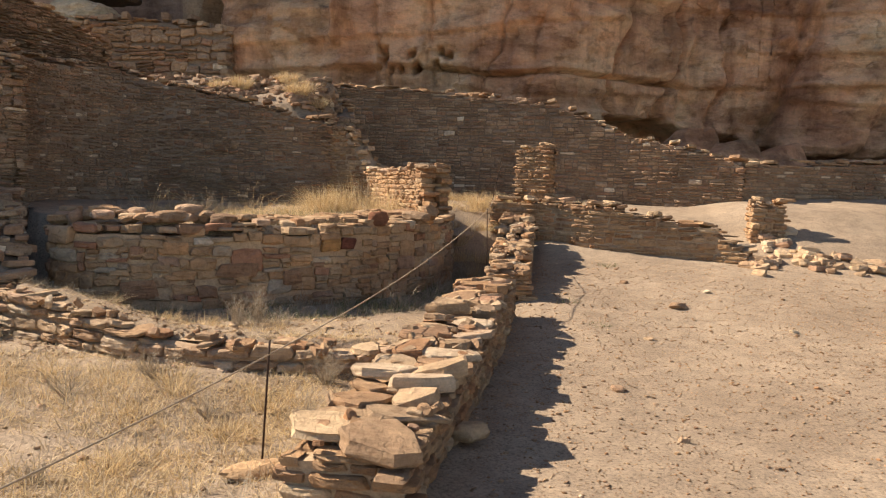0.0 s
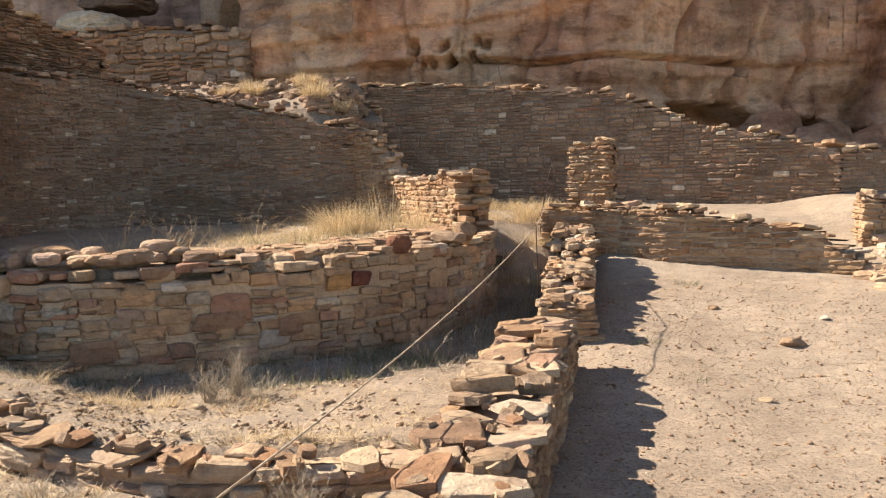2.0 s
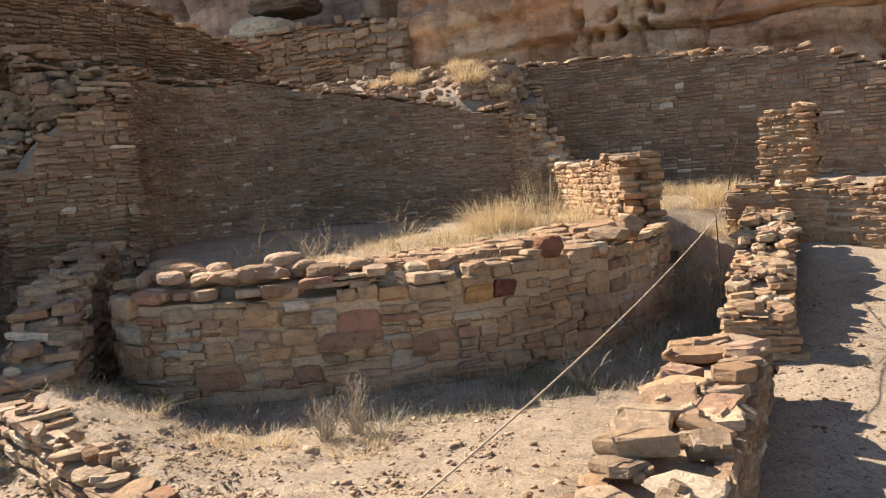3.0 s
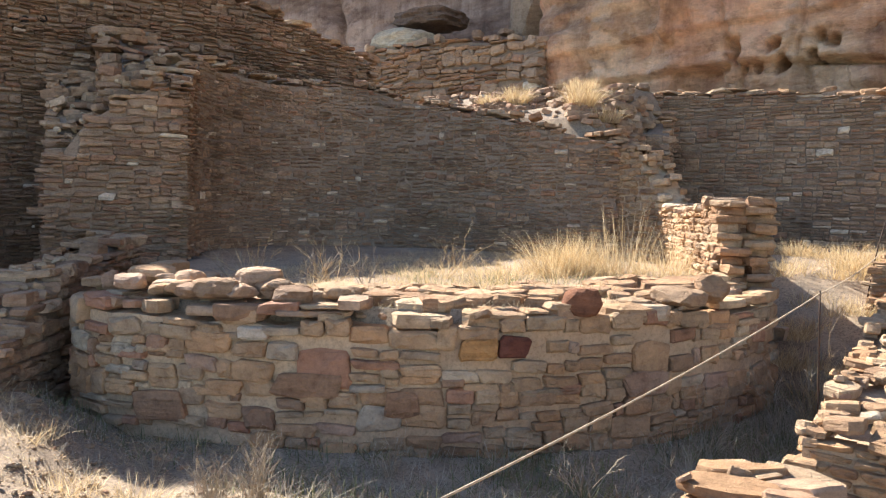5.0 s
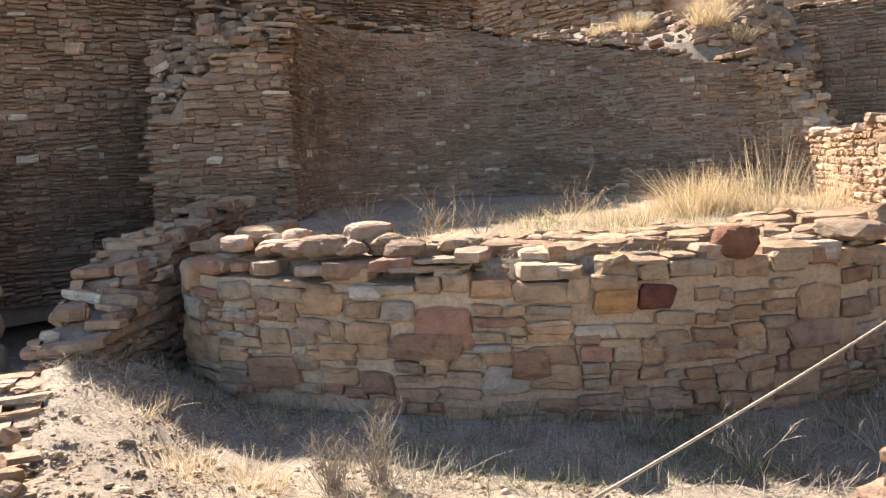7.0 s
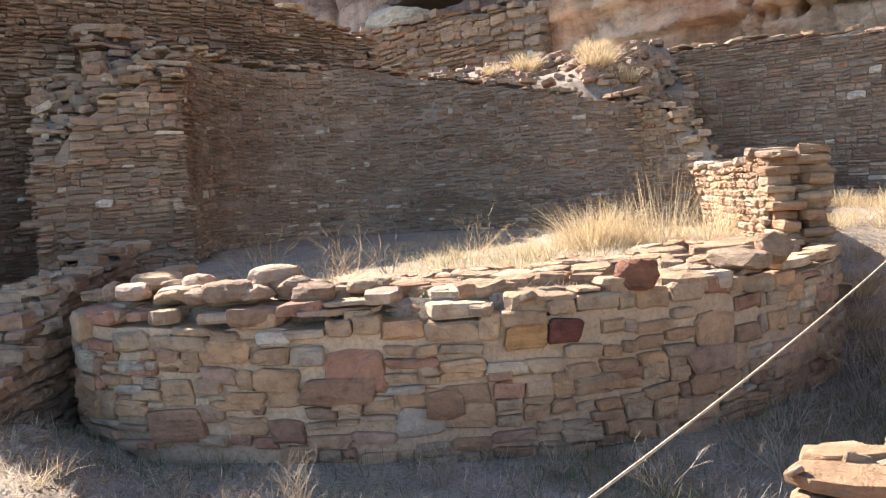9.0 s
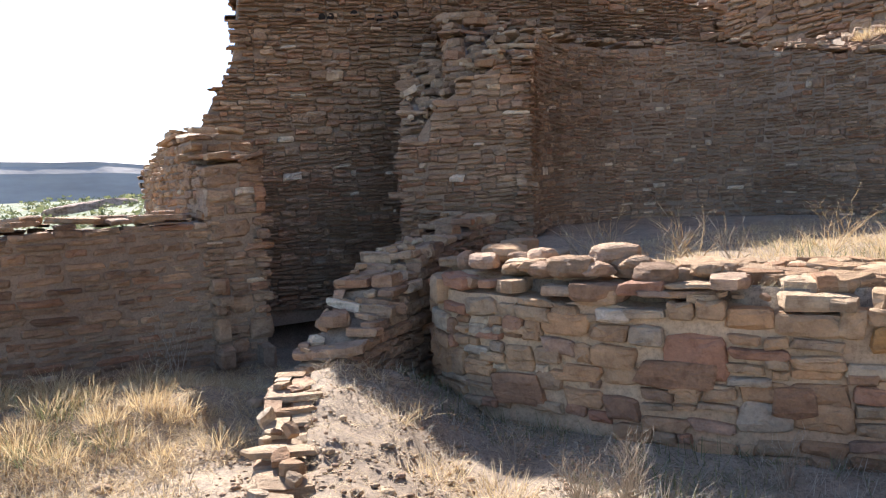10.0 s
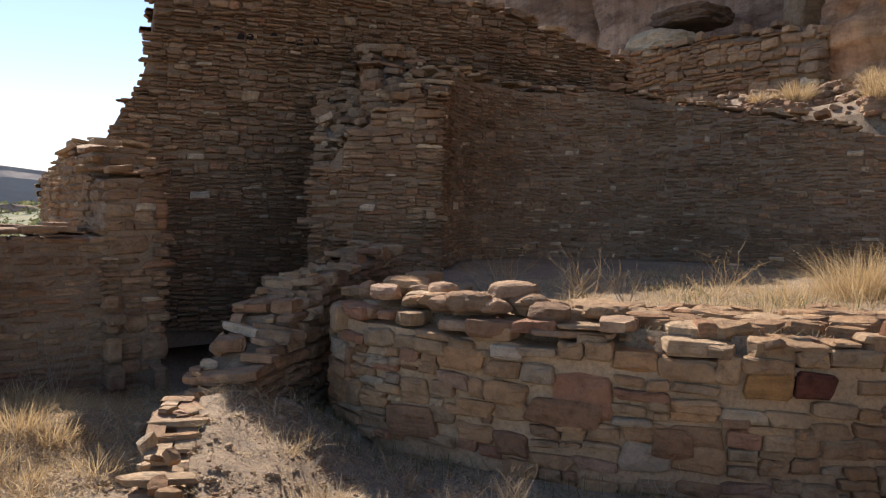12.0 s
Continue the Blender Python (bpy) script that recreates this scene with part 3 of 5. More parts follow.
# ---- cliff ----
def build_cliff():
    """One sheet of rock face along a plan line, with an overhang, a long bedding crack, pits and vertical clefts."""
    plan = Line(smooth_line([(-52, 40), (-44, 32), (-40.5, 27.0), (-30, 25.4), (-20, 24.2), (-12, 22.6), (-8.6, 21.6), (-7.5, 20.0), (-6.75, 18.3), (-5.6, 17.75),
                             (-3.3, 17.3), (-0.5, 16.7), (1.6, 16.3), (3.3, 17.0), (5.0, 18.3), (7.5, 19.0), (10, 18.2), (13, 18.8), (18, 17), (28, 13), (40, 4)], 6))
    top = 32.0
    stations, s = [], 0.0
    while s < plan.length:
        stations.append(s)
        s += 0.055 if -8.5 < plan.at(s)[0].x < 11 else 0.3
    levels, z = [], 0.6
    while z < top:
        levels.append(z)
        z += 0.055 if 2.0 < z < 9 else 0.25
    ns, nz = len(stations) - 1, len(levels) - 1
    verts = []
    rng = random.Random(77)
    pits = [(rng.uniform(-2.6, -0.75), rng.uniform(4.3, 4.8), rng.uniform(0.04, 0.07), rng.uniform(0.06, 0.11)) for _ in range(22)]
    for s in stations:
        a, d = plan.at(s)
        nrm = Vector((d.y, -d.x))
        x = a.x
        right = smoothstep(-8.0, -6.0, x)
        for z in levels:
            f = 0.55 * fbm(x * 0.22, a.y * 0.22, z * 0.16 + 5) + 0.22 * fbm(x * 0.8, a.y * 0.8, z * 0.55 + 9)
            off = 0.30 * f
            # bulging lobe over a recessed foot
            line = interp(((-6.5, 4.3), (-2.6, 4.45), (-0.9, 4.36), (0.2, 4.2), (2.0, 4.28), (5.0, 4.24), (9.0, 4.3)), x) + 0.05 * fbm(x * 0.9, 2.0)
            off += right * (0.24 * smoothstep(line - 0.03, line + 0.03, z) - 0.10 * smoothstep(4.5, 9, z))
            off -= right * 0.5 * math.exp(-((z - line) / 0.045) ** 2) * smoothstep(-1.5, -1.0, x) * smoothstep(6.0, 4.5, x)
            # hollow under the overhang, dark behind the boulders
            roof = interp(((2.2, 2.6), (3.2, 3.25), (5.0, 3.35), (6.8, 2.8), (9.0, 2.5), (13.0, 2.4)), x) + 0.2 * fbm(x * 0.8, 6.0)
            off -= 1.5 * smoothstep(2.2, 3.4, x) * smoothstep(roof + 0.08, roof - 0.08, z)
            # shallow recess below the lobe
            off -= 0.32 * smoothstep(-3.75, -3.6, x) * smoothstep(-2.55, -2.75, x + 0.25 * (z - 4.2)) * smoothstep(4.5, 4.4, z)
            # leaning columns with rounded faces
            col = abs(math.sin((x - 0.35 * (z - 4) + 0.5 * fbm(x * 0.3, z * 0.3, 4)) * 1.15))
            off += 0.5 * smoothstep(4.0, 5.2, x) * (col ** 0.6 - 0.6) * (0.5 + 0.5 * smoothstep(8.0, 4.5, z))
            # blocky ledges of the far right
            blk = smoothstep(3.5, 5.5, x)
            st = noise.noise(Vector((math.floor(x * 0.9 + 0.6 * fbm(0.3 * x, z)), 3.1, math.floor(z * 0.7 + 0.5 * fbm(x * 0.4, z * 0.3)))))
            off += blk * 0.55 * st
            ridge = 1 - abs(noise.noise(Vector((x * 0.33 + 4, a.y * 0.33, z * 0.42))))
            off += right * 0.10 * (ridge ** 6 - 0.4)
            ledge = noise.noise(Vector((x * 0.12, 1.7, z * 1.5)))
            off += right * 0.13 * smoothstep(0.0, 0.08, ledge)
            cell = noise.noise(Vector((math.floor(x * 1.1 + 0.8 * fbm(0.5 * x, z * 0.5, 2)), 8.3, math.floor(z * 1.3 + 0.7 * fbm(x * 0.6, z * 0.4, 6)))))
            off += right * 0.13 * cell
            off += 0.14 * fbm(x * 1.5, a.y * 1.8, z * 1.8, 5) * (0.4 + 0.6 * right)
            # a proud rib
            off += 0.5 * math.exp(-((x + 3.62 - 0.10 * math.sin(z * 2.3) + 0.06 * (z - 5)) / 0.15) ** 2) * smoothstep(4.85, 5.1, z)
            # horizontal beds on the nose of the lobe
            nose = math.exp(-((x + 5.6) / 1.3) ** 2) * smoothstep(5.2, 6.2, z)
            off += nose * 0.10 * math.sin(z * 11 + 2 * fbm(x, z))
            # clefts
            for cx, cw, deep in ((-26.5, 0.25, 0.6), (-22.0, 0.2, 0.4), (-17.0, 0.3, 0.7), (-14.2, 0.25, 0.5), (0.4, 0.05, 0.16), (-1.2, 0.05, 0.14), (-2.6, 0.05, 0.16), (1.4, 0.05, 0.12), (3.6, 0.1, 0.4), (5.1, 0.12, 0.4), (6.6, 0.1, 0.3), (8.2, 0.12, 0.3)):
                cxx = cx + 0.5 * fbm(z * 0.4, cx) + 0.12 * (z - 5) * (1 if cx > 0 else -1)
                off -= deep * math.exp(-((x - cxx) / cw) ** 2)
            # weathering pits
            if -3.0 < x < -0.4 and 4.1 < z < 5.0:
                for px, pz, pw, ph in pits:
                    off -= 0.4 * math.exp(-((x - px) / pw) ** 4 - ((z - pz) / ph) ** 4)
            q = a + nrm * off
            verts.append((q.x, q.y, z))
    h = nz + 1
    faces = [(i * h + k, (i + 1) * h + k, (i + 1) * h + k + 1, i * h + k + 1) for i in range(ns) for k in range(nz)]
    # top of the rock
    back = len(verts)
    for i in range(ns + 1):
        v = verts[i * h + nz]
        verts.append((v[0] * 1.02, v[1] + 14, top - 1))
    faces += [(i * h + nz, (i + 1) * h + nz, back + i + 1, back + i) for i in range(ns)]
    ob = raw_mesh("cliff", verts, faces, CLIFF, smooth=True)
    tagged(ob, "tall weathered orange sandstone cliff behind the ruin", "cliff", kind="structure")


build_cliff()

# ---- walls of the ruin ----
BROWN_STONE = stone_material("brown_sandstone", [(0, (0.33, 0.20, 0.12)), (1, (0.35, 0.21, 0.125))], False)
tan_kiva = [((-1.73, 6.52, 0.78), 0.22, 0.14, RED_STONE), ((-1.95, 6.41, 0.77), 0.24, 0.14, ORANGE_STONE), ((-3.28, 5.68, 0.83), 0.2, 0.085, WHITE_STONE),
            ((-2.93, 5.85, 0.5), 0.46, 0.15, BROWN_STONE), ((-2.35, 6.1, 0.4), 0.22, 0.17, BROWN_STONE), ((-3.9, 5.4, 0.3), 0.4, 0.2, BROWN_STONE)]
kl = KIVA_LINE.length
masonry("round_wall", "curved tan sandstone wall with wide mud joints", [tuple(q) for q in Line(KIVA).offset(0.22)],
        [(0, 0.98), (1.9, 0.97), (kl * 0.5, 0.94), (kl * 0.75, 0.98), (kl, 1.04)], [(0, 0.0), (kl, 0.05)], 0.44, (0.22, 0.34), (0.11, 0.29), "block", 300, 1.0,
        (0.2, 0.5), (0.06, 0.12), "right", MORTAR_PALE, seed=3, chips=3, proud=0.034, cap_pal=("tan", "block", "pale"), cap_rows=2, shape="block", lean=0.045, special=tan_kiva, ragged=0.015,
        gap=(-0.002, 0.022), wave=0.15, odd=0.14, cap_tilt=0.03, cap_lift=0.05, block=(0.22, 0.56), split=(2, 4), mono=0.05, tails=(0.12, 0.18))
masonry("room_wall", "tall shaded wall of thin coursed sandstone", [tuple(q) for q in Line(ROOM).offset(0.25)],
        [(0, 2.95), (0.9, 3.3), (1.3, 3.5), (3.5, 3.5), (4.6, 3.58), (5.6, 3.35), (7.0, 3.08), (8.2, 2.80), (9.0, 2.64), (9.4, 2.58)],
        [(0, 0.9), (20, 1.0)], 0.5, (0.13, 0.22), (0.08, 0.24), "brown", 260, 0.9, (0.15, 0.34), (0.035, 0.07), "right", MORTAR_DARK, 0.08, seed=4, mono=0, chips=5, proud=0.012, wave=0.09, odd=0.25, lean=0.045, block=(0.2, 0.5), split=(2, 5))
BUTTRESS = Vector((-0.84, 0.54))
FACE_L, FACE_R = (Vector((-6.97, 7.31)) + Vector((-0.54, -0.84)) * o + BUTTRESS * 0.3 for o in (0.70, -0.68))
masonry("rubble_pier", "broken rubble pier with a sloping ragged top", [tuple(FACE_L), tuple(FACE_R)],
        [(0, 2.02), (0.18, 2.2), (0.3, 2.36), (0.44, 2.58), (0.76, 2.80), (1.1, 3.02), (1.38, 3.06)], [(0, 0.2), (2, 0.3)], 0.6, (0.12, 0.2), (0.10, 0.34), "brown", 240, 0.8, (0.14, 0.3), (0.05, 0.1),
        "loop", MORTAR_DARK, 0.05, seed=27, mono=0.02, gap=(0.002, 0.016), cap_lift=-0.05, chips=14, cap_rows=2, shape="rubble", lean=0.06, cap_pal=("brown", "tan"), proud=0.035, wave=0.1, odd=0.2,
        block=(0.22, 0.5), split=(2, 3), special=[((-6.62, 7.0, 1.72), 0.17, 0.08, WHITE_STONE), ((-6.75, 7.6, 2.7), 0.15, 0.07, WHITE_STONE)])
for name, label, off, rise, wide, sd in (("cross_wall_top", "broken rubble cross wall running back to the tallest wall", -0.3, 0.0, 0.8, 5), ("cross_wall_step", "lower rubble strip of the broken cross wall", 0.36, -0.6, 0.6, 25)):
    a = Vector((-6.97, 7.31)) + Vector((-BUTTRESS.y, BUTTRESS.x)) * off + BUTTRESS * 0.55
    masonry(name, label, [tuple(a), tuple(a + BUTTRESS * 1.6)], [(0, 3.0 + rise), (0.5, 3.3 + rise), (1.6, 3.9 + rise)], [(0, 0.2), (3, 0.3)], wide,
            (0.055, 0.11), (0.12, 0.32), "brown", 90, 0.95, (0.16, 0.3), (0.06, 0.12), "loop", MORTAR_DARK, 0.02, seed=sd, gap=(0.002, 0.012), cap_lift=0.0, chips=24, cap_rows=3, shape="rubble",
            lean=0.05, cap_pal=("brown", "brown", "tan"), proud=0.03, wave=0.08, odd=0.15)
GREAT = Line([(-10.53, 5.33), (-8.05, 13.2)])


masonry("great_wall", "tallest ruined sandstone wall with a jagged top", GREAT.p,
        [(0, 2.2), (0.17, 2.5), (0.28, 2.7), (0.42, 3.0), (0.72, 3.4), (0.76, 4.82), (1.26, 5.06), (2.3, 5.40), (2.89, 5.44), (3.23, 5.25), (3.84, 4.95), (5.02, 4.93), (5.97, 4.78), (6.65, 4.64), (7.25, 4.43), (8.3, 4.25)],
        [(0, 0.0), (9, 0.5)], 0.6, (0.16, 0.26), (0.09, 0.30), "brown", 260, 0.8, (0.2, 0.42), (0.05, 0.1), "loop", MORTAR_DARK, 0.08, seed=6, mono=0, proud=0.06, wave=0.11, odd=0.3, lean=0.05,
        block=(0.2, 0.5), split=(2, 5), gap=(0.002, 0.014), shape="rubble", tails=(0.12, 0.2), cap_pal=("brown", "tan"), special=[((-9.9, 6.32, 3.5), 0.2, 0.07, WHITE_STONE), ((-9.78, 6.72, 4.47), 0.13, 0.09, WHITE_STONE), ((-9.23, 8.47, 4.35), 0.16, 0.12, WHITE_STONE), ((-9.51, 7.58, 4.67), 0.26, 0.08, WHITE_STONE),
                 ((-9.64, 7.15, 3.19), 0.22, 0.15, WHITE_STONE), ((-9.83, 6.55, 1.84), 0.24, 0.1, WHITE_STONE), ((-9.84, 6.52, 4.75), 0.25, 0.07, WHITE_STONE), ((-9.05, 9.04, 3.81), 0.2, 0.09, WHITE_STONE)])
# near-black colour stands in for the deep shade inside open beam sockets
SOCKET_DARK, _nt, _b = material("socket_shade", 0.9)
_nt.links.new(ramp(_nt, noise_tex(_nt, 40, 4), [(0.35, (0.012, 0.009, 0.007)), (0.65, (0.03, 0.022, 0.016))]), _b.inputs["Base Color"])


def socket_plug(s):
    """A small dark plug in the great wall: painted shade of an open socket."""
    a, d = GREAT.at(s)
    bm = bmesh.new()
    bmesh.ops.create_cone(bm, cap_ends=True, segments=9, radius1=0.05, radius2=0.046, depth=0.3)
    ob = part("socket_plug", bm, SOCKET_DARK)
    ob.matrix_world = Matrix.Translation((a.x + d.y * 0.155, a.y - d.x * 0.155, 4.0 + 0.03 * math.sin(s * 9))) @ Euler((0, math.pi / 2, math.atan2(-d.x, d.y))).to_matrix().to_4x4()
    tagged(ob, "dark plug painting the shade of an open beam socket", "beam", "beam ends in the great wall")


for k in (1.56, 1.88, 2.0, 2.32, 2.55, 2.68, 2.9):
    socket_plug(k)
masonry("cross_wall", "standing tan wall running back from the door pier", [(-9.4, 4.85), (-7.45, 4.72)],
        [(0, 1.9), (0.6, 2.0), (0.62, 2.2), (1.25, 2.22), (1.9, 2.25)], [(0, -0.1), (4, -0.1)], 0.5, (0.06, 0.11), (0.15, 0.35), "tan", 90, 0.5, sides="loop", mortar=MORTAR_DARK, seed=7)
masonry("outer_wall", "tan outer wall standing beyond the door pier", [(-13.6, 5.75), (-10.75, 5.5)], [(0, 2.1), (1.2, 2.2), (1.25, 2.32), (2.85, 2.5)], [(0, -0.3), (3, -0.2)], 0.5,
        (0.07, 0.12), (0.15, 0.4), "tan", 60, 0.6, (0.15, 0.3), (0.04, 0.08), "loop", seed=23, wave=0.05)
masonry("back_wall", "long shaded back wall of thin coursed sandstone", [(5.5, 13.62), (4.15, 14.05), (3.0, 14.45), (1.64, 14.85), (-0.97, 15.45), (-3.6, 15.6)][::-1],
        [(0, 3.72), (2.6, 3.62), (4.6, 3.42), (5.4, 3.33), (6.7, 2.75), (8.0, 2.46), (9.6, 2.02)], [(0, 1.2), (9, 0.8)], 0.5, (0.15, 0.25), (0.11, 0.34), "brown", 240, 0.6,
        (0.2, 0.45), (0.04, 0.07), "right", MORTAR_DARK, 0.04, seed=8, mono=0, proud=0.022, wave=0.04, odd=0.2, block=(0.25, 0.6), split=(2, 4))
masonry("back_wall_east", "low shaded back wall with a pale capped top", [(5.42, 13.72), (9.0, 14.5), (15, 15.3)],
        [(0, 2.08), (3, 2.2), (9, 2.4)], [(0, 0.7), (9, 0.8)], 0.5, (0.055, 0.095), (0.14, 0.4), "brown", 120, 0.9, (0.3, 0.6), (0.05, 0.09), "right", MORTAR_DARK, 0.03, seed=9)
masonry("court_wall", "low tan sandstone wall topped with loose slabs", [(-0.9, 0.62), (-0.62, 2.2), (-0.35, 3.9), (-0.06, 5.95)],
        [(0, 0.30), (2.5, 0.36), (3.2, 0.40), (5.5, 0.42)], [(0, -0.05), (6, 0.08)], 0.62, (0.05, 0.09), (0.14, 0.34), "tan", 300, 0.95, (0.18, 0.42), (0.04, 0.10), "loop",
        seed=10, chips=22, ragged=0.03, proud=0.02, cap_rows=2)
masonry("court_wall_stub", "low tan sandstone wall stepping upward with loose slabs", [(0.2, 6.72), (0.4, 8.6), (0.58, 10.45)],
        [(0, 0.46), (0.7, 0.5), (0.9, 0.6), (1.7, 0.68), (1.9, 0.78), (2.7, 0.86), (3.0, 0.95), (3.8, 0.98)], [(0, 0.1), (4, 0.35)], 0.52, (0.05, 0.09), (0.14, 0.32), "tan", 240, 0.95,
        (0.18, 0.42), (0.05, 0.09), "loop", seed=12, chips=26, ragged=0.03, proud=0.02, cap_rows=3)
masonry("sloping_wall", "low tan wall sloping down beside the court", [(0.15, 10.95), (1.3, 10.75), (1.9, 10.45), (3.8, 9.98), (4.3, 9.7)],
        [(0, 1.27), (1.3, 1.28), (2.0, 1.24), (3.0, 1.05), (3.8, 0.92), (4.1, 0.7), (4.5, 0.5)], [(0, 0.4), (5, 0.36)], 0.45, (0.055, 0.095), (0.15, 0.36), "tan", 200, 0.9,
        (0.2, 0.45), (0.04, 0.08), "loop", seed=13, ragged=0.03)
masonry("pillar", "slender tan stone pillar standing on a low wall", [(0.66, 11.4), (1.18, 11.16)], [(0, 2.22), (0.3, 2.18), (0.6, 2.27)], [(0, 0.9), (1, 0.9)], 0.42,
        (0.045, 0.08), (0.10, 0.24), "tan", 200, 0.8, (0.12, 0.25), (0.03, 0.06), "loop", seed=14, ragged=0.05)
masonry("bright_wall", "sunlit tan wall of small neat stones with a broken sloping top", smooth_line([(-3.1, 12.33), (-2.72, 12.28), (-2.3, 12.05), (-1.98, 11.65), (-1.65, 11.05), (-0.84, 9.3)], 3),
        [(0, 2.62), (0.38, 2.54), (0.6, 2.42), (0.86, 2.12), (1.08, 1.84), (1.22, 1.74), (2.2, 1.70), (3.3, 1.72), (3.5, 1.78), (4.2, 1.78)], [(0, 0.95), (6, 0.95)], 0.46,
        (0.055, 0.10), (0.11, 0.30), "tan", 300, 0.9, (0.14, 0.28), (0.05, 0.09), "loop", seed=15, ragged=0.02, proud=0.02, gap=(0.004, 0.014), lean=0.03, cap_rows=2, chips=10)


def toothed_end():
    """Slabs left sticking out of the broken end of the sunlit wall, long and short in turn."""
    rng = random.Random(35)
    along, side = Vector((0.39, -0.92)), Vector((0.92, 0.39))
    ob = new("toothed_end")
    stones, z, k = [], 0.98, 0
    while z < 1.78:
        h = rng.uniform(0.05, 0.095)
        for off in (-0.13, 0.11):
            reach = (0.17 if (k + (off > 0)) % 2 else 0.07) + rng.uniform(-0.03, 0.05) + 0.16 * smoothstep(1.5, 1.0, z)
            c = Vector((-0.84, 9.3)) + along * (reach / 2 - 0.08) + side * (off + rng.uniform(-0.02, 0.02))
            size = Matrix.Diagonal((reach + 0.22, rng.uniform(0.22, 0.29), h * 1.02, 1))
            turn = Euler((rng.gauss(0, 0.03), rng.gauss(0, 0.03), math.atan2(along.y, along.x) + rng.gauss(0, 0.08))).to_matrix().to_4x4()
            stones.append((Matrix.Translation((c.x, c.y, z + h / 2)) @ turn @ size, "slab", rng.randrange(14), "tan"))
        z += h
        k += 1
    lay(ob, stones, 60)
    seat(ob, (-0.8, 9.2, 0.95))
    tagged(ob, "broken wall end of toothed tan slabs", "stone wall")


toothed_end()
masonry("stepped_wall", "broken stone wall climbing in steps to the cross wall", [(-4.85, 4.5), (-5.25, 5.1), (-5.65, 5.7), (-6.35, 6.85)],
        [(0, 0.5), (0.2, 0.55), (0.4, 0.72), (0.65, 0.76), (0.75, 0.95), (1.1, 1.0), (1.25, 1.1), (1.8, 1.12), (3.0, 1.35)], [(0, 0.0), (4, 0.1)], 0.5, (0.16, 0.26), (0.14, 0.3), "brown", 180, 0.95,
        (0.13, 0.24), (0.05, 0.10), "loop", MORTAR_DARK, 0.05, seed=16, chips=16, cap_lift=-0.1, cap_tilt=0.08, cap_rows=2, shape="rubble", lean=0.05, cap_pal="brown", proud=0.04, wave=0.05, block=(0.2, 0.45), split=(2, 3), mono=0)
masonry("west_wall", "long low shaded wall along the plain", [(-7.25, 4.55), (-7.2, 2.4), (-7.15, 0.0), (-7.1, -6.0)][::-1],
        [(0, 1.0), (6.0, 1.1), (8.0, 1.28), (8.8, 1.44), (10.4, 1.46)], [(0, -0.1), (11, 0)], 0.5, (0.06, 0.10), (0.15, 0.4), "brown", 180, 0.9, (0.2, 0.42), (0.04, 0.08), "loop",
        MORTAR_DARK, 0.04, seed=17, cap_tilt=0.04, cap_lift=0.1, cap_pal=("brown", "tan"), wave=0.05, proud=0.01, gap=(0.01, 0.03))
masonry("door_pier", "narrow upright stone pier beside a dark doorway", [(-7.62, 4.72), (-6.93, 4.7)], [(0, 2.0), (0.8, 1.97)], [(0, -0.05), (1, -0.05)], 0.52,
        (0.16, 0.24), (0.12, 0.28), "brown", 160, 0.9, (0.2, 0.36), (0.03, 0.06), "loop", MORTAR_DARK, 0.05, seed=18, shape="rubble", lean=0.05, cap_pal=("brown", "tan"), proud=0.03, wave=0.05, block=(0.2, 0.4), split=(1, 3))
masonry("retaining_wall", "low rough retaining wall of pale weathered stones", RETAIN, RETAIN_TOP, [(0, -0.06), (5, -0.1)], 0.25,
        (0.075, 0.13), (0.16, 0.42), "pale", 260, 0.7, (0.12, 0.26), (0.03, 0.06), "loop", seed=19, cap_lift=-0.2, shape="rubble", lean=0.06, ragged=0.035, cap_rows=1, proud=0.04, wave=0.05, odd=0.22,
        gap=(0.004, 0.022), chips=6, cap_tilt=0.06)
masonry("terrace_wall", "dark dry-stone terrace wall under the cliff", [(-12.2, 18.9), (-9.0, 18.35), (-6.6, 17.95)], [(0, 5.75), (3.2, 5.7), (5.8, 5.35)], [(0, 4.0), (6, 3.8)], 0.6,
        (0.3, 0.5), (0.2, 0.55), "brown", 160, 0.8, (0.3, 0.6), (0.1, 0.2), "right", MORTAR_DARK, 0.06, seed=20, shape="rubble", lean=0.08, cap_pal="brown", proud=0.1, wave=0.15, odd=0.25, block=(0.4, 1.0), split=(2, 4), tails=(0.2, 0.35))
masonry("side_wall", "broken cross wall holding back the rubble slope", [(-3.35, 15.4), (-3.1, 14.4), (-2.95, 13.7)], [(0, 3.4), (1.0, 3.15), (1.8, 2.9)], [(0, 1.0), (4, 1.0)], 0.45,
        (0.15, 0.25), (0.11, 0.32), "brown", 120, 0.5, (0.12, 0.24), (0.04, 0.07), "loop", MORTAR_DARK, 0.06, seed=21, wave=0.05, block=(0.2, 0.5), split=(2, 4))

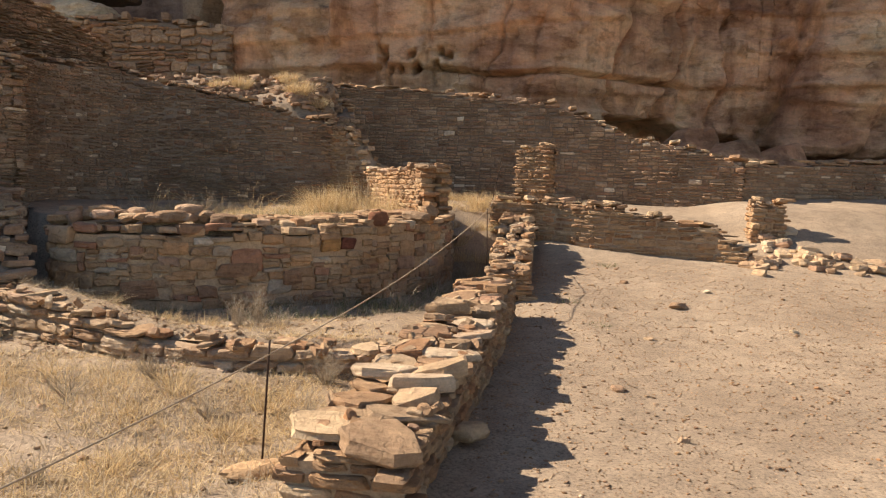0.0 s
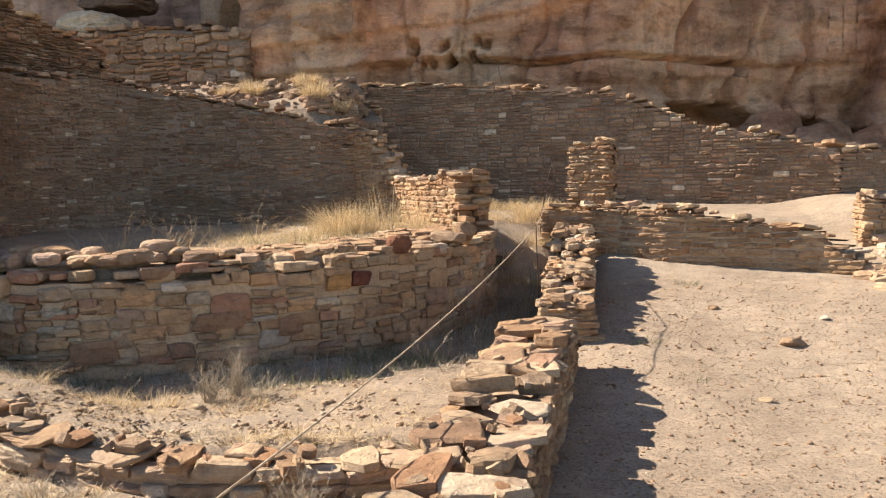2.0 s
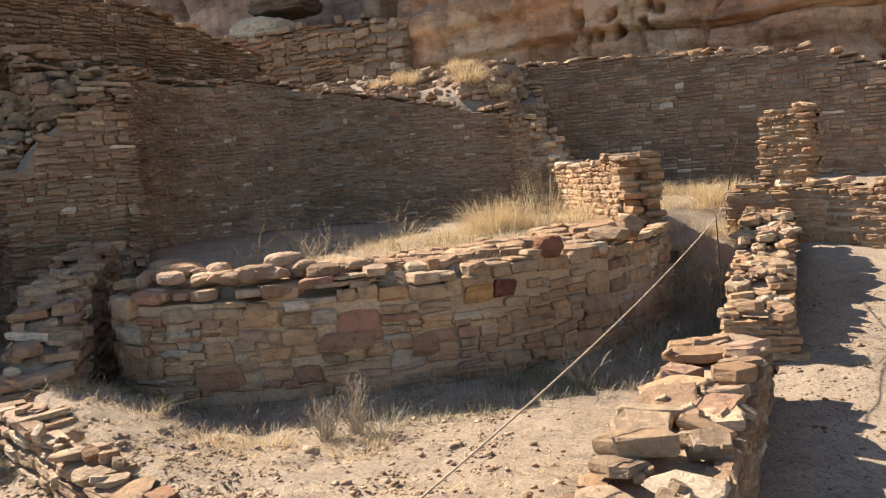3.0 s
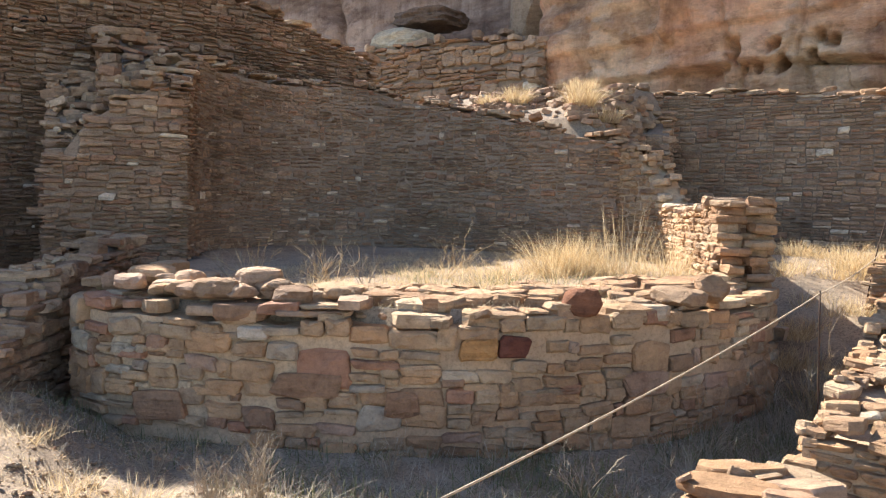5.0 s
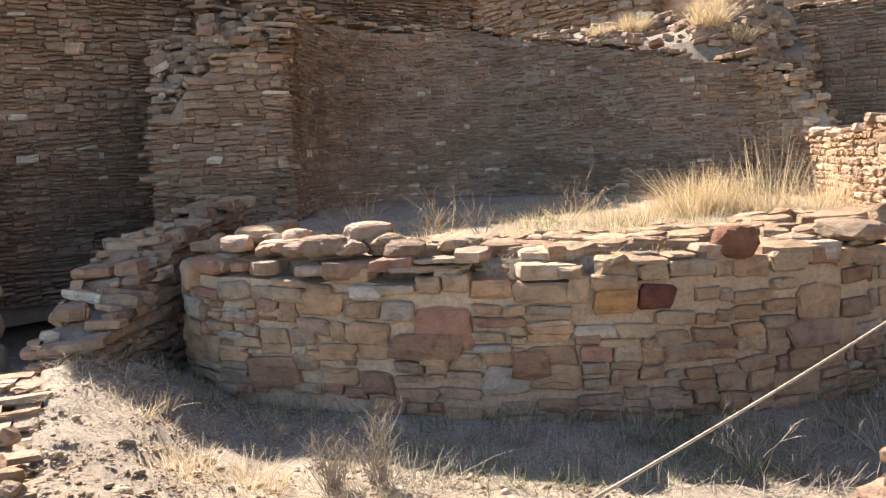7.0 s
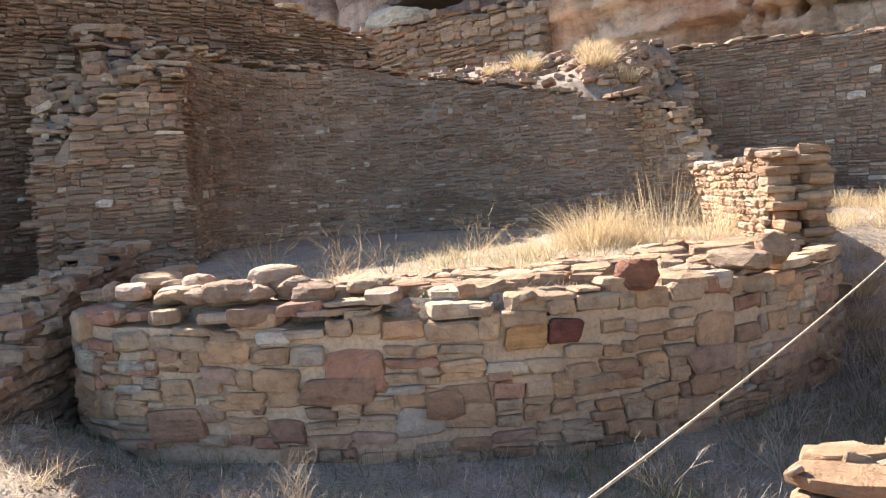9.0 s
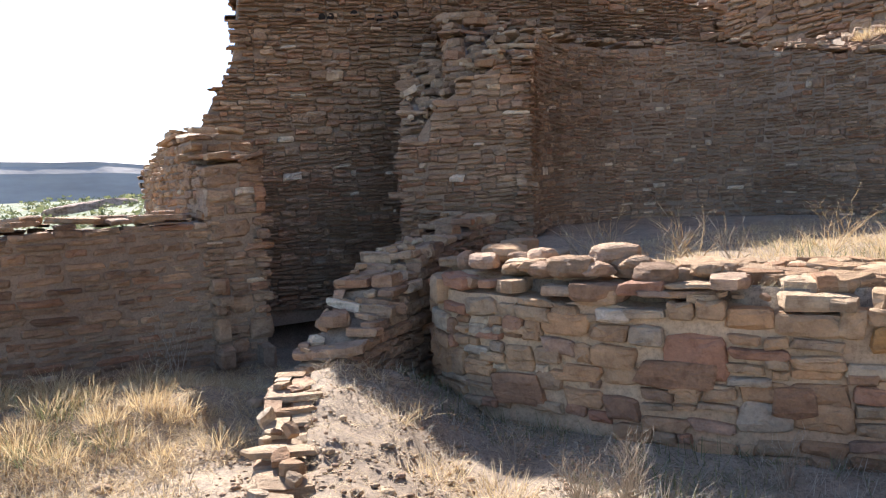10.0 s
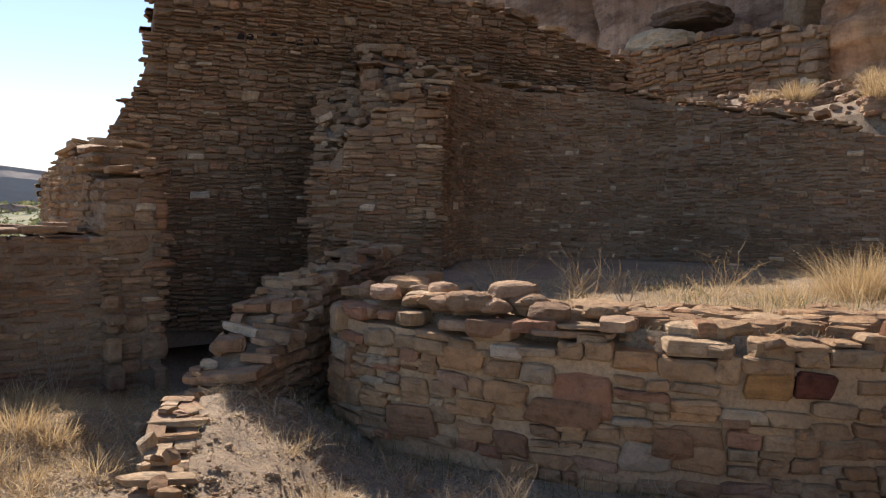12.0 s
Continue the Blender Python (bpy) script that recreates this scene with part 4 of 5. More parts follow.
# ---- boulders and loose stones ----
def rock_mesh(size, seed, detail=3, square=0.0):
    """A split rock: a ball cut by random flat faces, then worn."""
    rng = random.Random(seed)
    cuts = [(Vector((rng.gauss(0, 1), rng.gauss(0, 1), rng.gauss(0, 1))).normalized(), rng.uniform(0.55, 0.9)) for _ in range(15)]
    cuts += [(Vector((rng.gauss(0, .12), rng.gauss(0, .12), 1)).normalized(), rng.uniform(0.6, 0.75)), (Vector((0, 0, -1)), 0.6)]
    bm = bmesh.new()
    bmesh.ops.create_icosphere(bm, subdivisions=detail, radius=1.0)
    for v in bm.verts:
        d = v.co.normalized()
        k = 1.0
        for n, r in cuts:
            c = d.dot(n)
            if c > 0.05:
                k = min(k, r / c)
        k = k * (1 - square) + square * 0.8 / max(abs(d.x), abs(d.y), abs(d.z) * 1.3) ** 0.75
        k *= 1 + (0.05 + 0.12 * square) * fbm(d.x * 2.5 + seed, d.y * 2.5, d.z * 2.5, 3)
        v.co = Vector((d.x * size[0], d.y * size[1], d.z * size[2])) * k * 1.2
    return bm


def boulder(name, label, place, size, mat, seed, turn=0.0, tilt=0.0, square=0.0):
    ob = part(name, rock_mesh(size, seed, 4 if max(size) > 0.5 else 3, square), mat)
    ob.matrix_world = pose(*place, tilt, 0, turn)
    return tagged(ob, label, "boulder" if max(size) > 0.3 else "stone")


PALE = PALETTES["pale"][0]
TAN = PALETTES["tan"][0]
boulder("rounded_rock", "rounded dark reddish rock resting on the round wall", (-1.45, 6.95, 1.07), (0.135, 0.11, 0.12), stone_material("rust_rock", [(0, (0.20, 0.09, 0.05)), (1, (0.24, 0.11, 0.06))], False), 3, 20)
boulder("pale_rock", "pale angular slab leaning on the round wall top", (-1.02, 7.75, 1.08), (0.2, 0.16, 0.09), PALE, 8, 40, 8)
boulder("coping_rock", "tan block lying on the round wall top", (-0.85, 8.05, 1.12), (0.15, 0.16, 0.14), TAN, 12, 15)
rim = random.Random(5)
for i in range(26):
    s = rim.uniform(1.75, 3.9)
    a, d = KIVA_LINE.at(s)
    nrm = Vector((-d.y, d.x))
    off = rim.uniform(0.10, 0.55)
    k = rim.uniform(0.055, 0.10) * (1.25 if i % 4 == 0 else 1)
    q = a + nrm * off
    boulder("rim_stone", "loose tan stone lying on the round wall top", (q.x, q.y, 1.04 + k * 0.3 + 0.10 * smoothstep(0.05, 0.4, off) * rim.random()), (k * 1.5, k * 1.15, k * 0.75), PALETTES[rim.choice(("tan", "block", "pale"))][0],
            20 + i, rim.uniform(0, 360), 0, 0.35)["group"] = "loose stones on the round wall"
boulder("upright_stone", "small pointed stone standing on the round wall end", (-4.72, 5.66, 1.07), (0.075, 0.06, 0.11), PALE, 61, 10)
boulder("great_boulder", "huge pale boulder lying under the cliff", (-11.3, 19.4, 5.97), (1.0, 0.8, 0.5), stone_material("pale_boulder", [(0, (0.50, 0.42, 0.30)), (1, (0.54, 0.45, 0.32))], False), 33, -8, 0, 0.4)
boulder("upper_boulder", "dark flat boulder stacked above the pale one", (-11.0, 20.0, 6.72), (0.95, 0.8, 0.3), stone_material("dark_boulder", [(0, (0.17, 0.12, 0.09)), (1, (0.2, 0.14, 0.1))], False), 37, -5, 0, 0.75)
boulder("leaning_boulder", "dark upright rock leaning at the cliff foot", (-8.3, 20.6, 6.5), (0.7, 0.6, 1.2), PALETTES["brown"][0], 41, 10, 8)
boulder("fallen_stone", "small pale stone fallen beside the court wall", (-0.3, 1.75, 0.06), (0.12, 0.09, 0.07), PALE, 44, 30)
boulder("base_stone", "flat tan block at the wall foot by a stake", (-1.45, 1.12, 0.0), (0.2, 0.14, 0.07), TAN, 45, 10)
for i, (x, y) in enumerate(((5.2, 17.0), (6.3, 16.8), (7.6, 17.2), (4.5, 16.4))):
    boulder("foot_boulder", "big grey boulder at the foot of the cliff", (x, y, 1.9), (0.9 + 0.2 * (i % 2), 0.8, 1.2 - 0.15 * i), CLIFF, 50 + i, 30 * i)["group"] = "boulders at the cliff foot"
for i, (x, y, k) in enumerate(((2.3, 6.6, 0.09), (1.9, 7.9, 0.05), (4.1, 8.75, 0.1), (1.6, 5.1, 0.04), (2.9, 7.4, 0.04), (3.3, 5.6, 0.045), (0.9, 3.2, 0.05), (1.1, 2.0, 0.035))):
    boulder("court_stone", "loose stone lying on the gravel court", (x, y, ground_height(x, y) + k * 0.3), (k * 1.4, k, k * 0.7), PALE, 70 + i, 50 * i)["group"] = "stones on the court"


def rubble_patch(name, label, spots, count, spread, size, pal, seed, parts=40, tilt=0.2):
    """A heap of broken slabs lying on the ground."""
    rng = random.Random(seed)
    ob = new(name)
    stones = []
    for i in range(count):
        cx, cy = rng.choice(spots)
        x, y = cx + rng.gauss(0, spread), cy + rng.gauss(0, spread)
        k = rng.uniform(*size)
        th = min(0.09, k * rng.uniform(0.25, 0.5))
        m = Matrix.Translation((x, y, ground_height(x, y) + th * 0.3)) @ Euler((rng.gauss(0, tilt), rng.gauss(0, tilt), rng.uniform(0, 6))).to_matrix().to_4x4() @ Matrix.Diagonal((k, k * rng.uniform(0.6, 1), th, 1))
        stones.append((m, "slab", rng.randrange(14), pal))
    lay(ob, stones, parts)
    seat(ob, (*spots[0], ground_height(*spots[0])))
    return tagged(ob, label, "rubble")


rubble_patch("slope_rubble", "pale slabs strewn over the slope above the tall wall", [(-5.6, 12.9), (-4.8, 13.2), (-4.2, 13.6), (-3.6, 12.9), (-3.2, 13.6), (-3.9, 14.3), (-6.6, 13.6), (-5.2, 14.4), (-3.3, 12.7), (-3.0, 13.1)], 640, 0.40, (0.08, 0.28), "brown", 81, 90)
rim_spots = [tuple(KIVA_LINE.at(s)[0] + Vector((-KIVA_LINE.at(s)[1].y, KIVA_LINE.at(s)[1].x)) * off) for s in (3.6, 4.2, 4.8, 5.4, 6.0, 6.6, 7.2) for off in (0.6, 0.95)]
rubble_patch("platform_slabs", "flat tan slabs paving the platform behind the rim", rim_spots, 130, 0.17, (0.12, 0.36), "tan", 85, 90, 0.05)
rubble_patch("end_rubble", "tumbled stones at the broken end of the tall wall", [(-2.7, 12.35), (-2.4, 12.3), (-2.9, 12.6)], 26, 0.14, (0.14, 0.32), "tan", 82, 50)
rubble_patch("corner_rubble", "tumbled stones at the low wall corner of the court", [(4.5, 9.5), (4.9, 10.2), (5.2, 9.4), (6.0, 9.2), (7.0, 9.0), (8.0, 8.9), (4.9, 10.7)], 150, 0.17, (0.14, 0.36), "pale", 83, 90)
masonry("wall_stub", "short broken wall stub in the court corner", [(4.6, 10.7), (5.15, 10.65)], [(0, 1.38), (0.25, 1.3), (0.55, 1.36)], [(0, 0.6), (1, 0.6)], 0.4, (0.05, 0.09), (0.12, 0.28), "tan", 60, 0.8,
        (0.14, 0.28), (0.04, 0.07), "loop", seed=84, ragged=0.06)


# ---- stakes and rope ----
def tube(name, pts, radius, mat, parent=None, sides=6):
    bm = bmesh.new()
    rings = []
    for i, p in enumerate(pts):
        p = Vector(p)
        d = (Vector(pts[min(i + 1, len(pts) - 1)]) - Vector(pts[max(i - 1, 0)])).normalized()
        u = d.orthogonal().normalized()
        w = d.cross(u)
        r = radius if not isinstance(radius, (list, tuple)) else radius[i]
        rings.append([bm.verts.new(p + (u * math.cos(2 * math.pi * k / sides) + w * math.sin(2 * math.pi * k / sides)) * r) for k in range(sides)])
    for a, b in zip(rings, rings[1:]):
        for k in range(sides):
            bm.faces.new((a[k], a[(k + 1) % sides], b[(k + 1) % sides], b[k]))
    bm.faces.new(reversed(rings[0]))
    bm.faces.new(rings[-1])
    return part(name, bm, mat, parent, smooth=True)


IRON, _nt, _b = material("rusty_iron", 0.7)
_nt.links.new(ramp(_nt, noise_tex(_nt, 60, 4), [(0.35, (0.035, 0.025, 0.02)), (0.65, (0.09, 0.05, 0.03))]), _b.inputs["Base Color"])
_b.inputs["Metallic"].default_value = 0.5
ROPE_MAT, _nt, _b = material("hemp_rope", 0.9)
_nt.links.new(ramp(_nt, noise_tex(_nt, 120, 3), [(0.35, (0.30, 0.22, 0.14)), (0.65, (0.52, 0.41, 0.28))]), _b.inputs["Base Color"])

ROPE_A, ROPE_B, ROPE_C = Vector((-0.05, 7.5, 1.2)), Vector((-1.43, 1.33, 0.6)), Vector((-2.47, -2.2, 0.48))


def stake(label, foot, head, bend=0.0, radius=0.008):
    foot, head = Vector(foot), Vector(head)
    pts = [foot.lerp(head, i / 6) + Vector((bend * math.sin(math.pi * i / 6), 0, 0)) for i in range(7)]
    return tagged(tube("stake", pts, radius, IRON), label, "stake")


def rope(a, b, sag):
    pts = []
    for i in range(41):
        u = i / 40
        p = a.lerp(b, u)
        pts.append((p.x, p.y, p.z - sag * 4 * u * (1 - u)))
    return tagged(tube("rope", pts, 0.005, ROPE_MAT, sides=5), "thin tan rope strung between iron stakes", "rope")


rope(ROPE_A, ROPE_B, 0.1)["group"] = "rope barrier"
rope(ROPE_B, ROPE_C, 0.04)["group"] = "rope barrier"
rope(ROPE_A, Vector((0.17, 10.8, 1.32)), 0.03)["group"] = "rope barrier"
stake("thin iron stake holding the rope beside the low wall", (ROPE_A.x + 0.03, ROPE_A.y + 0.05, ground_height(ROPE_A.x, ROPE_A.y) - 0.05), ROPE_A + Vector((0, 0, 0.02)), 0, 0.006)
stake("thin rusty iron stake standing at the wall end", (-1.47, 1.29, -0.2), (-1.43, 1.33, 0.68), 0, 0.007)
stake("thin bent metal rod beside the pillar", (0.10, 10.75, 0.9), (0.30, 10.9, 1.95), -0.03, 0.007)
stake("thin iron stake holding the rope end", (ROPE_C.x, ROPE_C.y, -0.3), ROPE_C + Vector((0, 0, 0.03)), 0, 0.007)


# ---- dry plants ----
def blades(rng, count, height, spread, width, lean, droop=0.3, base=(0, 0, 0), flat=False):
    """Curved tapering blades, as vertices and faces."""
    verts, faces = [], []
    for _ in range(count):
        a = rng.uniform(0, 2 * math.pi)
        r = spread * math.sqrt(rng.random())
        x0, y0 = base[0] + r * math.cos(a), base[1] + r * math.sin(a)
        b = a + rng.gauss(0, 0.8)
        h = height * rng.uniform(0.45, 1.1)
        le = abs(rng.gauss(0, lean)) + 0.3 * r / max(spread, 0.01) * lean
        w = width * rng.uniform(0.6, 1.2)
        side = Vector((-math.sin(b), math.cos(b), 0)) * w / 2
        tw = rng.uniform(0, math.pi)
        side = Vector((math.cos(tw), math.sin(tw), 0)) * w / 2
        k = len(verts)
        for u, ww in ((0, 1), (0.4, 0.85), (0.75, 0.55), (1.0, 0.1)):
            out = le * h * (u + droop * u * u)
            z = h * u * (1 - 0.35 * le * u)
            c = Vector((x0 + math.cos(b) * out, y0 + math.sin(b) * out, base[2] + z))
            verts += [tuple(c - side * ww), tuple(c + side * ww)]
        faces += [(k, k + 1, k + 3, k + 2), (k + 2, k + 3, k + 5, k + 4), (k + 4, k + 5, k + 7, k + 6)]
    return verts, faces


def tuft(name, label, place, count, height, spread, mat, seed, width=0.004, lean=0.35, clumps=1, z=None, category="grass tuft", more=()):
    rng = random.Random(seed)
    x, y = place
    g = ground_height(x, y) if z is None else z
    verts, faces = [], []
    for i in range(clumps):
        cx, cy = (rng.gauss(0, spread), rng.gauss(0, spread * 0.8)) if clumps > 1 else (0, 0)
        v, f = blades(rng, count // clumps, height * rng.uniform(0.6, 1.1), spread * (0.45 if clumps > 1 else 1), width, lean, base=(cx, cy, 0))
        faces += [tuple(j + len(verts) for j in q) for q in f]
        verts += v
    ob = raw_mesh(name, verts, faces, mat)
    ob.location = (x, y, g - 0.02)
    return tagged(ob, label, category)


def dead_brush(name, label, place, height, seed, stems=26, z=None, mat=None, spread=0.5, radius=0.0032):
    """A leafless bush of forking twigs."""
    rng = random.Random(seed)
    g = ground_height(*place) if z is None else z
    bm = bmesh.new()

    def twig(p, d, length, r, level):
        pts = [p]
        for i in range(3):
            d = (d + Vector((rng.gauss(0, 0.16), rng.gauss(0, 0.16), rng.gauss(0.02, 0.1)))).normalized()
            pts.append(pts[-1] + d * length / 3)
        rings = []
        for i, q in enumerate(pts):
            u = d.orthogonal().normalized()
            w = d.cross(u)
            rr = r * (1 - 0.25 * i)
            rings.append([bm.verts.new(q + (u * math.cos(t) + w * math.sin(t)) * rr) for t in (0, 2.1, 4.2)])
        for a, b in zip(rings, rings[1:]):
            for k in range(3):
                bm.faces.new((a[k], a[(k + 1) % 3], b[(k + 1) % 3], b[k]))
        if level:
            for _ in range(rng.choice((2, 3))):
                at = pts[rng.choice((1, 2, 3))]
                twig(at, (d + Vector((rng.gauss(0, 0.5), rng.gauss(0, 0.5), rng.gauss(0.1, 0.3)))).normalized(), length * rng.uniform(0.35, 0.6), r * 0.6, level - 1)

    for _ in range(stems):
        a = rng.uniform(0, 2 * math.pi)
        d = Vector((math.cos(a) * spread * rng.random(), math.sin(a) * spread * rng.random(), 1)).normalized()
        twig(Vector((math.cos(a) * 0.05 * rng.random(), math.sin(a) * 0.05 * rng.random(), 0)), d, height * rng.uniform(0.5, 1.0), radius, 2)
    ob = part(name, bm, mat or TWIG)
    ob.location = (*place, g - 0.01)
    return tagged(ob, label, "dry bush")


tuft("tall_dry_grass", "large golden dry grass clump on the round platform", (-2.35, 9.3), 1900, 0.5, 0.42, STRAW, 101, 0.005, 0.55, 14)
tuft("tall_dry_grass", "tall thin dry stalks rising from the clump", (-2.0, 9.5), 70, 0.72, 0.22, STRAW, 105, 0.006, 0.22)
tuft("tall_dry_grass", "golden dry grass spreading over the round platform", (-2.75, 8.9), 450, 0.3, 0.5, STRAW, 102, 0.005, 0.6, 10)
tuft("low_dry_grass", "low green-tinged grass fringing the dry clump", (-2.75, 7.9), 420, 0.2, 0.45, GREEN, 103, 0.005, 0.5, 9)
tuft("low_dry_grass", "low straw grass along the platform edge", (-3.35, 7.5), 600, 0.2, 0.5, STRAW, 104, 0.0045, 0.5, 10)
tuft("low_dry_grass", "low straw grass along the platform edge", (-3.0, 8.6), 500, 0.24, 0.55, STRAW, 107, 0.0045, 0.5, 10)
for i, (x, y, h) in enumerate(((-4.3, 6.7, 0.5), (-4.75, 6.9, 0.4), (-3.75, 7.1, 0.42), (-3.55, 7.3, 0.36), (-3.3, 8.2, 0.36), (-2.2, 9.9, 0.5), (-4.45, 7.8, 0.4), (-3.9, 7.0, 0.4), (-3.75, 9.2, 0.36), (-5.0, 7.4, 0.3))):
    dead_brush("dry_weed", "pale dead weed standing on the round platform", (x, y), h, 110 + i, 8, spread=1.5, mat=TWIG if i % 2 else STRAW, radius=0.0044)["group"] = "weeds on the platform"
tuft("slope_tuft", "bright straw tuft on the rubble slope", (-5.5, 13.15), 380, 0.36, 0.16, STRAW, 121, 0.008, 0.35)["group"] = "tufts on the slope"
tuft("slope_tuft", "bright straw tuft on the rubble slope", (-5.05, 13.25), 420, 0.40, 0.16, STRAW, 122, 0.008, 0.35)["group"] = "tufts on the slope"
tuft("slope_tuft", "bright straw tuft on the rubble slope", (-4.2, 13.9), 480, 0.42, 0.22, STRAW, 123, 0.008, 0.4)["group"] = "tufts on the slope"
tuft("slope_tuft", "bright straw tuft on the rubble slope", (-3.75, 12.75), 460, 0.38, 0.2, STRAW, 124, 0.008, 0.45)["group"] = "tufts on the slope"
tuft("slope_tuft", "bright straw tuft on the rubble slope", (-3.4, 12.75), 300, 0.25, 0.2, STRAW, 125, 0.008, 0.6)["group"] = "tufts on the slope"
tuft("passage_grass", "dry straw covering the bank between the walls", (-0.2, 11.5), 1100, 0.24, 0.42, STRAW, 126, 0.006, 0.6, 12)
tuft("passage_grass", "dry straw covering the bank between the walls", (-0.1, 10.8), 800, 0.22, 0.3, STRAW, 127, 0.006, 0.6, 10)
for i, (x, y) in enumerate(((-0.45, 10.4), (-0.1, 12.1), (-0.5, 11.3), (0.2, 11.6), (-0.15, 10.0), (-0.6, 12.3))):
    tuft("passage_grass", "dry straw covering the bank between the walls", (x, y), 700, 0.26, 0.32, STRAW, 260 + i, 0.007, 0.6, 8)["group"] = "straw on the bank"
dead_brush("dry_bush", "bare pale bush beside the low wall", (-0.15, 8.5), 0.62, 131, 22, spread=0.45, mat=STRAW)
dead_brush("dry_bush", "small russet dead bush on the sunny terrace", (-2.62, 4.75), 0.26, 132, 40, spread=0.35)
dead_brush("dry_bush", "small grey dead bush in the shade", (-5.3, 5.3), 0.34, 133, 12, spread=0.6)
dead_brush("dry_bush", "grey dead bush at the retaining wall foot", (-2.65, 2.75), 0.22, 134, 40, spread=0.9)
dead_brush("dry_bush", "grey dead bush at the retaining wall foot", (-1.35, 2.75), 0.24, 135, 50, spread=0.9)
dead_brush("dry_bush", "bare bush against the shaded west wall", (-6.75, 4.0), 0.5, 136, 14, spread=0.7)
dead_brush("dry_bush", "low dead weed in the shade of the round wall", (-1.7, 6.2), 0.22, 137, 18, spread=1.2)
for i, (x, y, h) in enumerate(((-1.1, 6.1, 0.3), (-0.6, 6.7, 0.35), (-0.7, 7.4, 0.4), (-2.2, 5.75, 0.25), (-3.4, 5.0, 0.22), (-0.3, 8.0, 0.5))):
    dead_brush("dry_bush", "low dead weed in the shade of the round wall", (x, y), h, 180 + i, 16, spread=1.2)
tuft("low_dry_grass", "pinkish dry grass at the shadow edge on the terrace", (-2.72, 4.75), 260, 0.26, 0.28, TWIG, 190, 0.004, 0.7, 5)
dead_brush("dry_bush", "small russet dead bush on the sunny terrace", (-2.45, 4.9), 0.3, 191, 44, spread=0.3)
for i, (x, y, n, h) in enumerate(((-2.95, 4.5, 260, 0.16), (-3.25, 4.3, 240, 0.14), (-2.3, 4.6, 240, 0.13), (-3.9, 4.5, 120, 0.14))):
    tuft("terrace_grass", "short dry grass on the sunny terrace", (x, y), n, h, 0.2, STRAW, 140 + i, 0.004, 0.7)["group"] = "grass on the terrace"
for i, (x, y, n, h, m) in enumerate(((-5.5, 3.6, 900, 0.2, STRAW), (-5.75, 3.0, 900, 0.2, STRAW), (-5.2, 3.2, 700, 0.17, STRAW), (-5.3, 2.6, 600, 0.18, STRAW), (-5.7, 2.2, 700, 0.2, STRAW), (-5.0, 3.7, 400, 0.14, STRAW), (-5.6, 2.6, 260, 0.24, GREEN), (-5.2, 2.9, 200, 0.2, GREEN), (-6.2, 3.4, 500, 0.2, STRAW), (-6.2, 2.6, 500, 0.2, STRAW), (-5.0, 2.6, 500, 0.14, STRAW), (-4.9, 3.1, 500, 0.12, STRAW))):
    tuft("meadow_grass", "golden dry grass clump before the west wall", (x, y), n, h, 0.3, m, 150 + i, 0.0045, 0.6, 5)["group"] = "dry grass by the west wall"
for i, (x, y) in enumerate(((1.9, 9.2), (0.95, 6.6), (1.15, 5.6))):
    tuft("green_weed", "small green weed on the bare court", (x, y), 90, 0.09, 0.13, GREEN, 170 + i, 0.007, 0.9)["group"] = "weeds on the court"


def litter(name, label, region, count, seed, mat, length, width, flat=0.25):
    """Straw lying on and standing out of the ground."""
    rng = random.Random(seed)
    verts, faces = [], []
    while len(faces) < count:
        x, y = rng.uniform(*region[0]), rng.uniform(*region[1])
        if not region[2](x, y) or fbm(x * 1.1, y * 1.1, seed) < rng.uniform(-0.6, 0.35):
            continue
        z = ground_height(x, y)
        a, el = rng.uniform(0, 6.283), abs(rng.gauss(0, flat))
        d = Vector((math.cos(a) * math.cos(el), math.sin(a) * math.cos(el), math.sin(el))) * rng.uniform(0.4, 1) * length
        s = Vector((-math.sin(a), math.cos(a), rng.uniform(-.4, .4))) * width / 2
        p = Vector((x, y, z + 0.004))
        k = len(verts)
        verts += [tuple(p - s), tuple(p + s), tuple(p + d + s * 0.3), tuple(p + d - s * 0.3)]
        faces.append((k, k + 1, k + 2, k + 3))
    ob = raw_mesh(name, verts, faces, mat)
    return tagged(ob, label, "straw", kind="stuff")


for i, (x, y, h) in enumerate(((-2.9, 0.4, 0.17), (-2.3, 1.1, 0.2), (-3.5, 1.6, 0.2), (-1.9, 0.2, 0.14), (-2.75, 1.9, 0.18), (-1.75, 1.7, 0.16), (-3.9, 2.4, 0.2), (-2.2, 2.5, 0.2), (-3.2, 2.7, 0.2), (-4.3, 1.2, 0.22), (-1.6, 2.3, 0.18), (-1.5, 0.9, 0.12))):
    tuft("meadow_grass", "low matted clump of pale dry grass", (x, y), 260, h, 0.2, STRAW, 220 + i, 0.005, 0.9, 4)["group"] = "grass clumps in the meadow"
for i, (x, y, h) in enumerate(((-3.1, 2.3, 0.2), (-2.0, 2.0, 0.16), (-3.7, 1.0, 0.18), (-2.55, 0.9, 0.12), (-1.35, 1.9, 0.2))):
    dead_brush("dry_bush", "grey dead weed lying in the straw meadow", (x, y), h, 240 + i, 26, spread=1.1)


def front_meadow(x, y):
    if y < -1.4 + 0.9 * fbm(x * 0.8, 3.0) or x < -5.4 + 0.8 * fbm(y * 0.8, 7.0):
        return False
    return x < -0.62 + 0.16 * y - 0.55 + 0.1 * fbm(x * 2, y * 2) and (y < 3.0 or RETAIN_LINE.project(Vector((x, y)))[0] > 0.15)


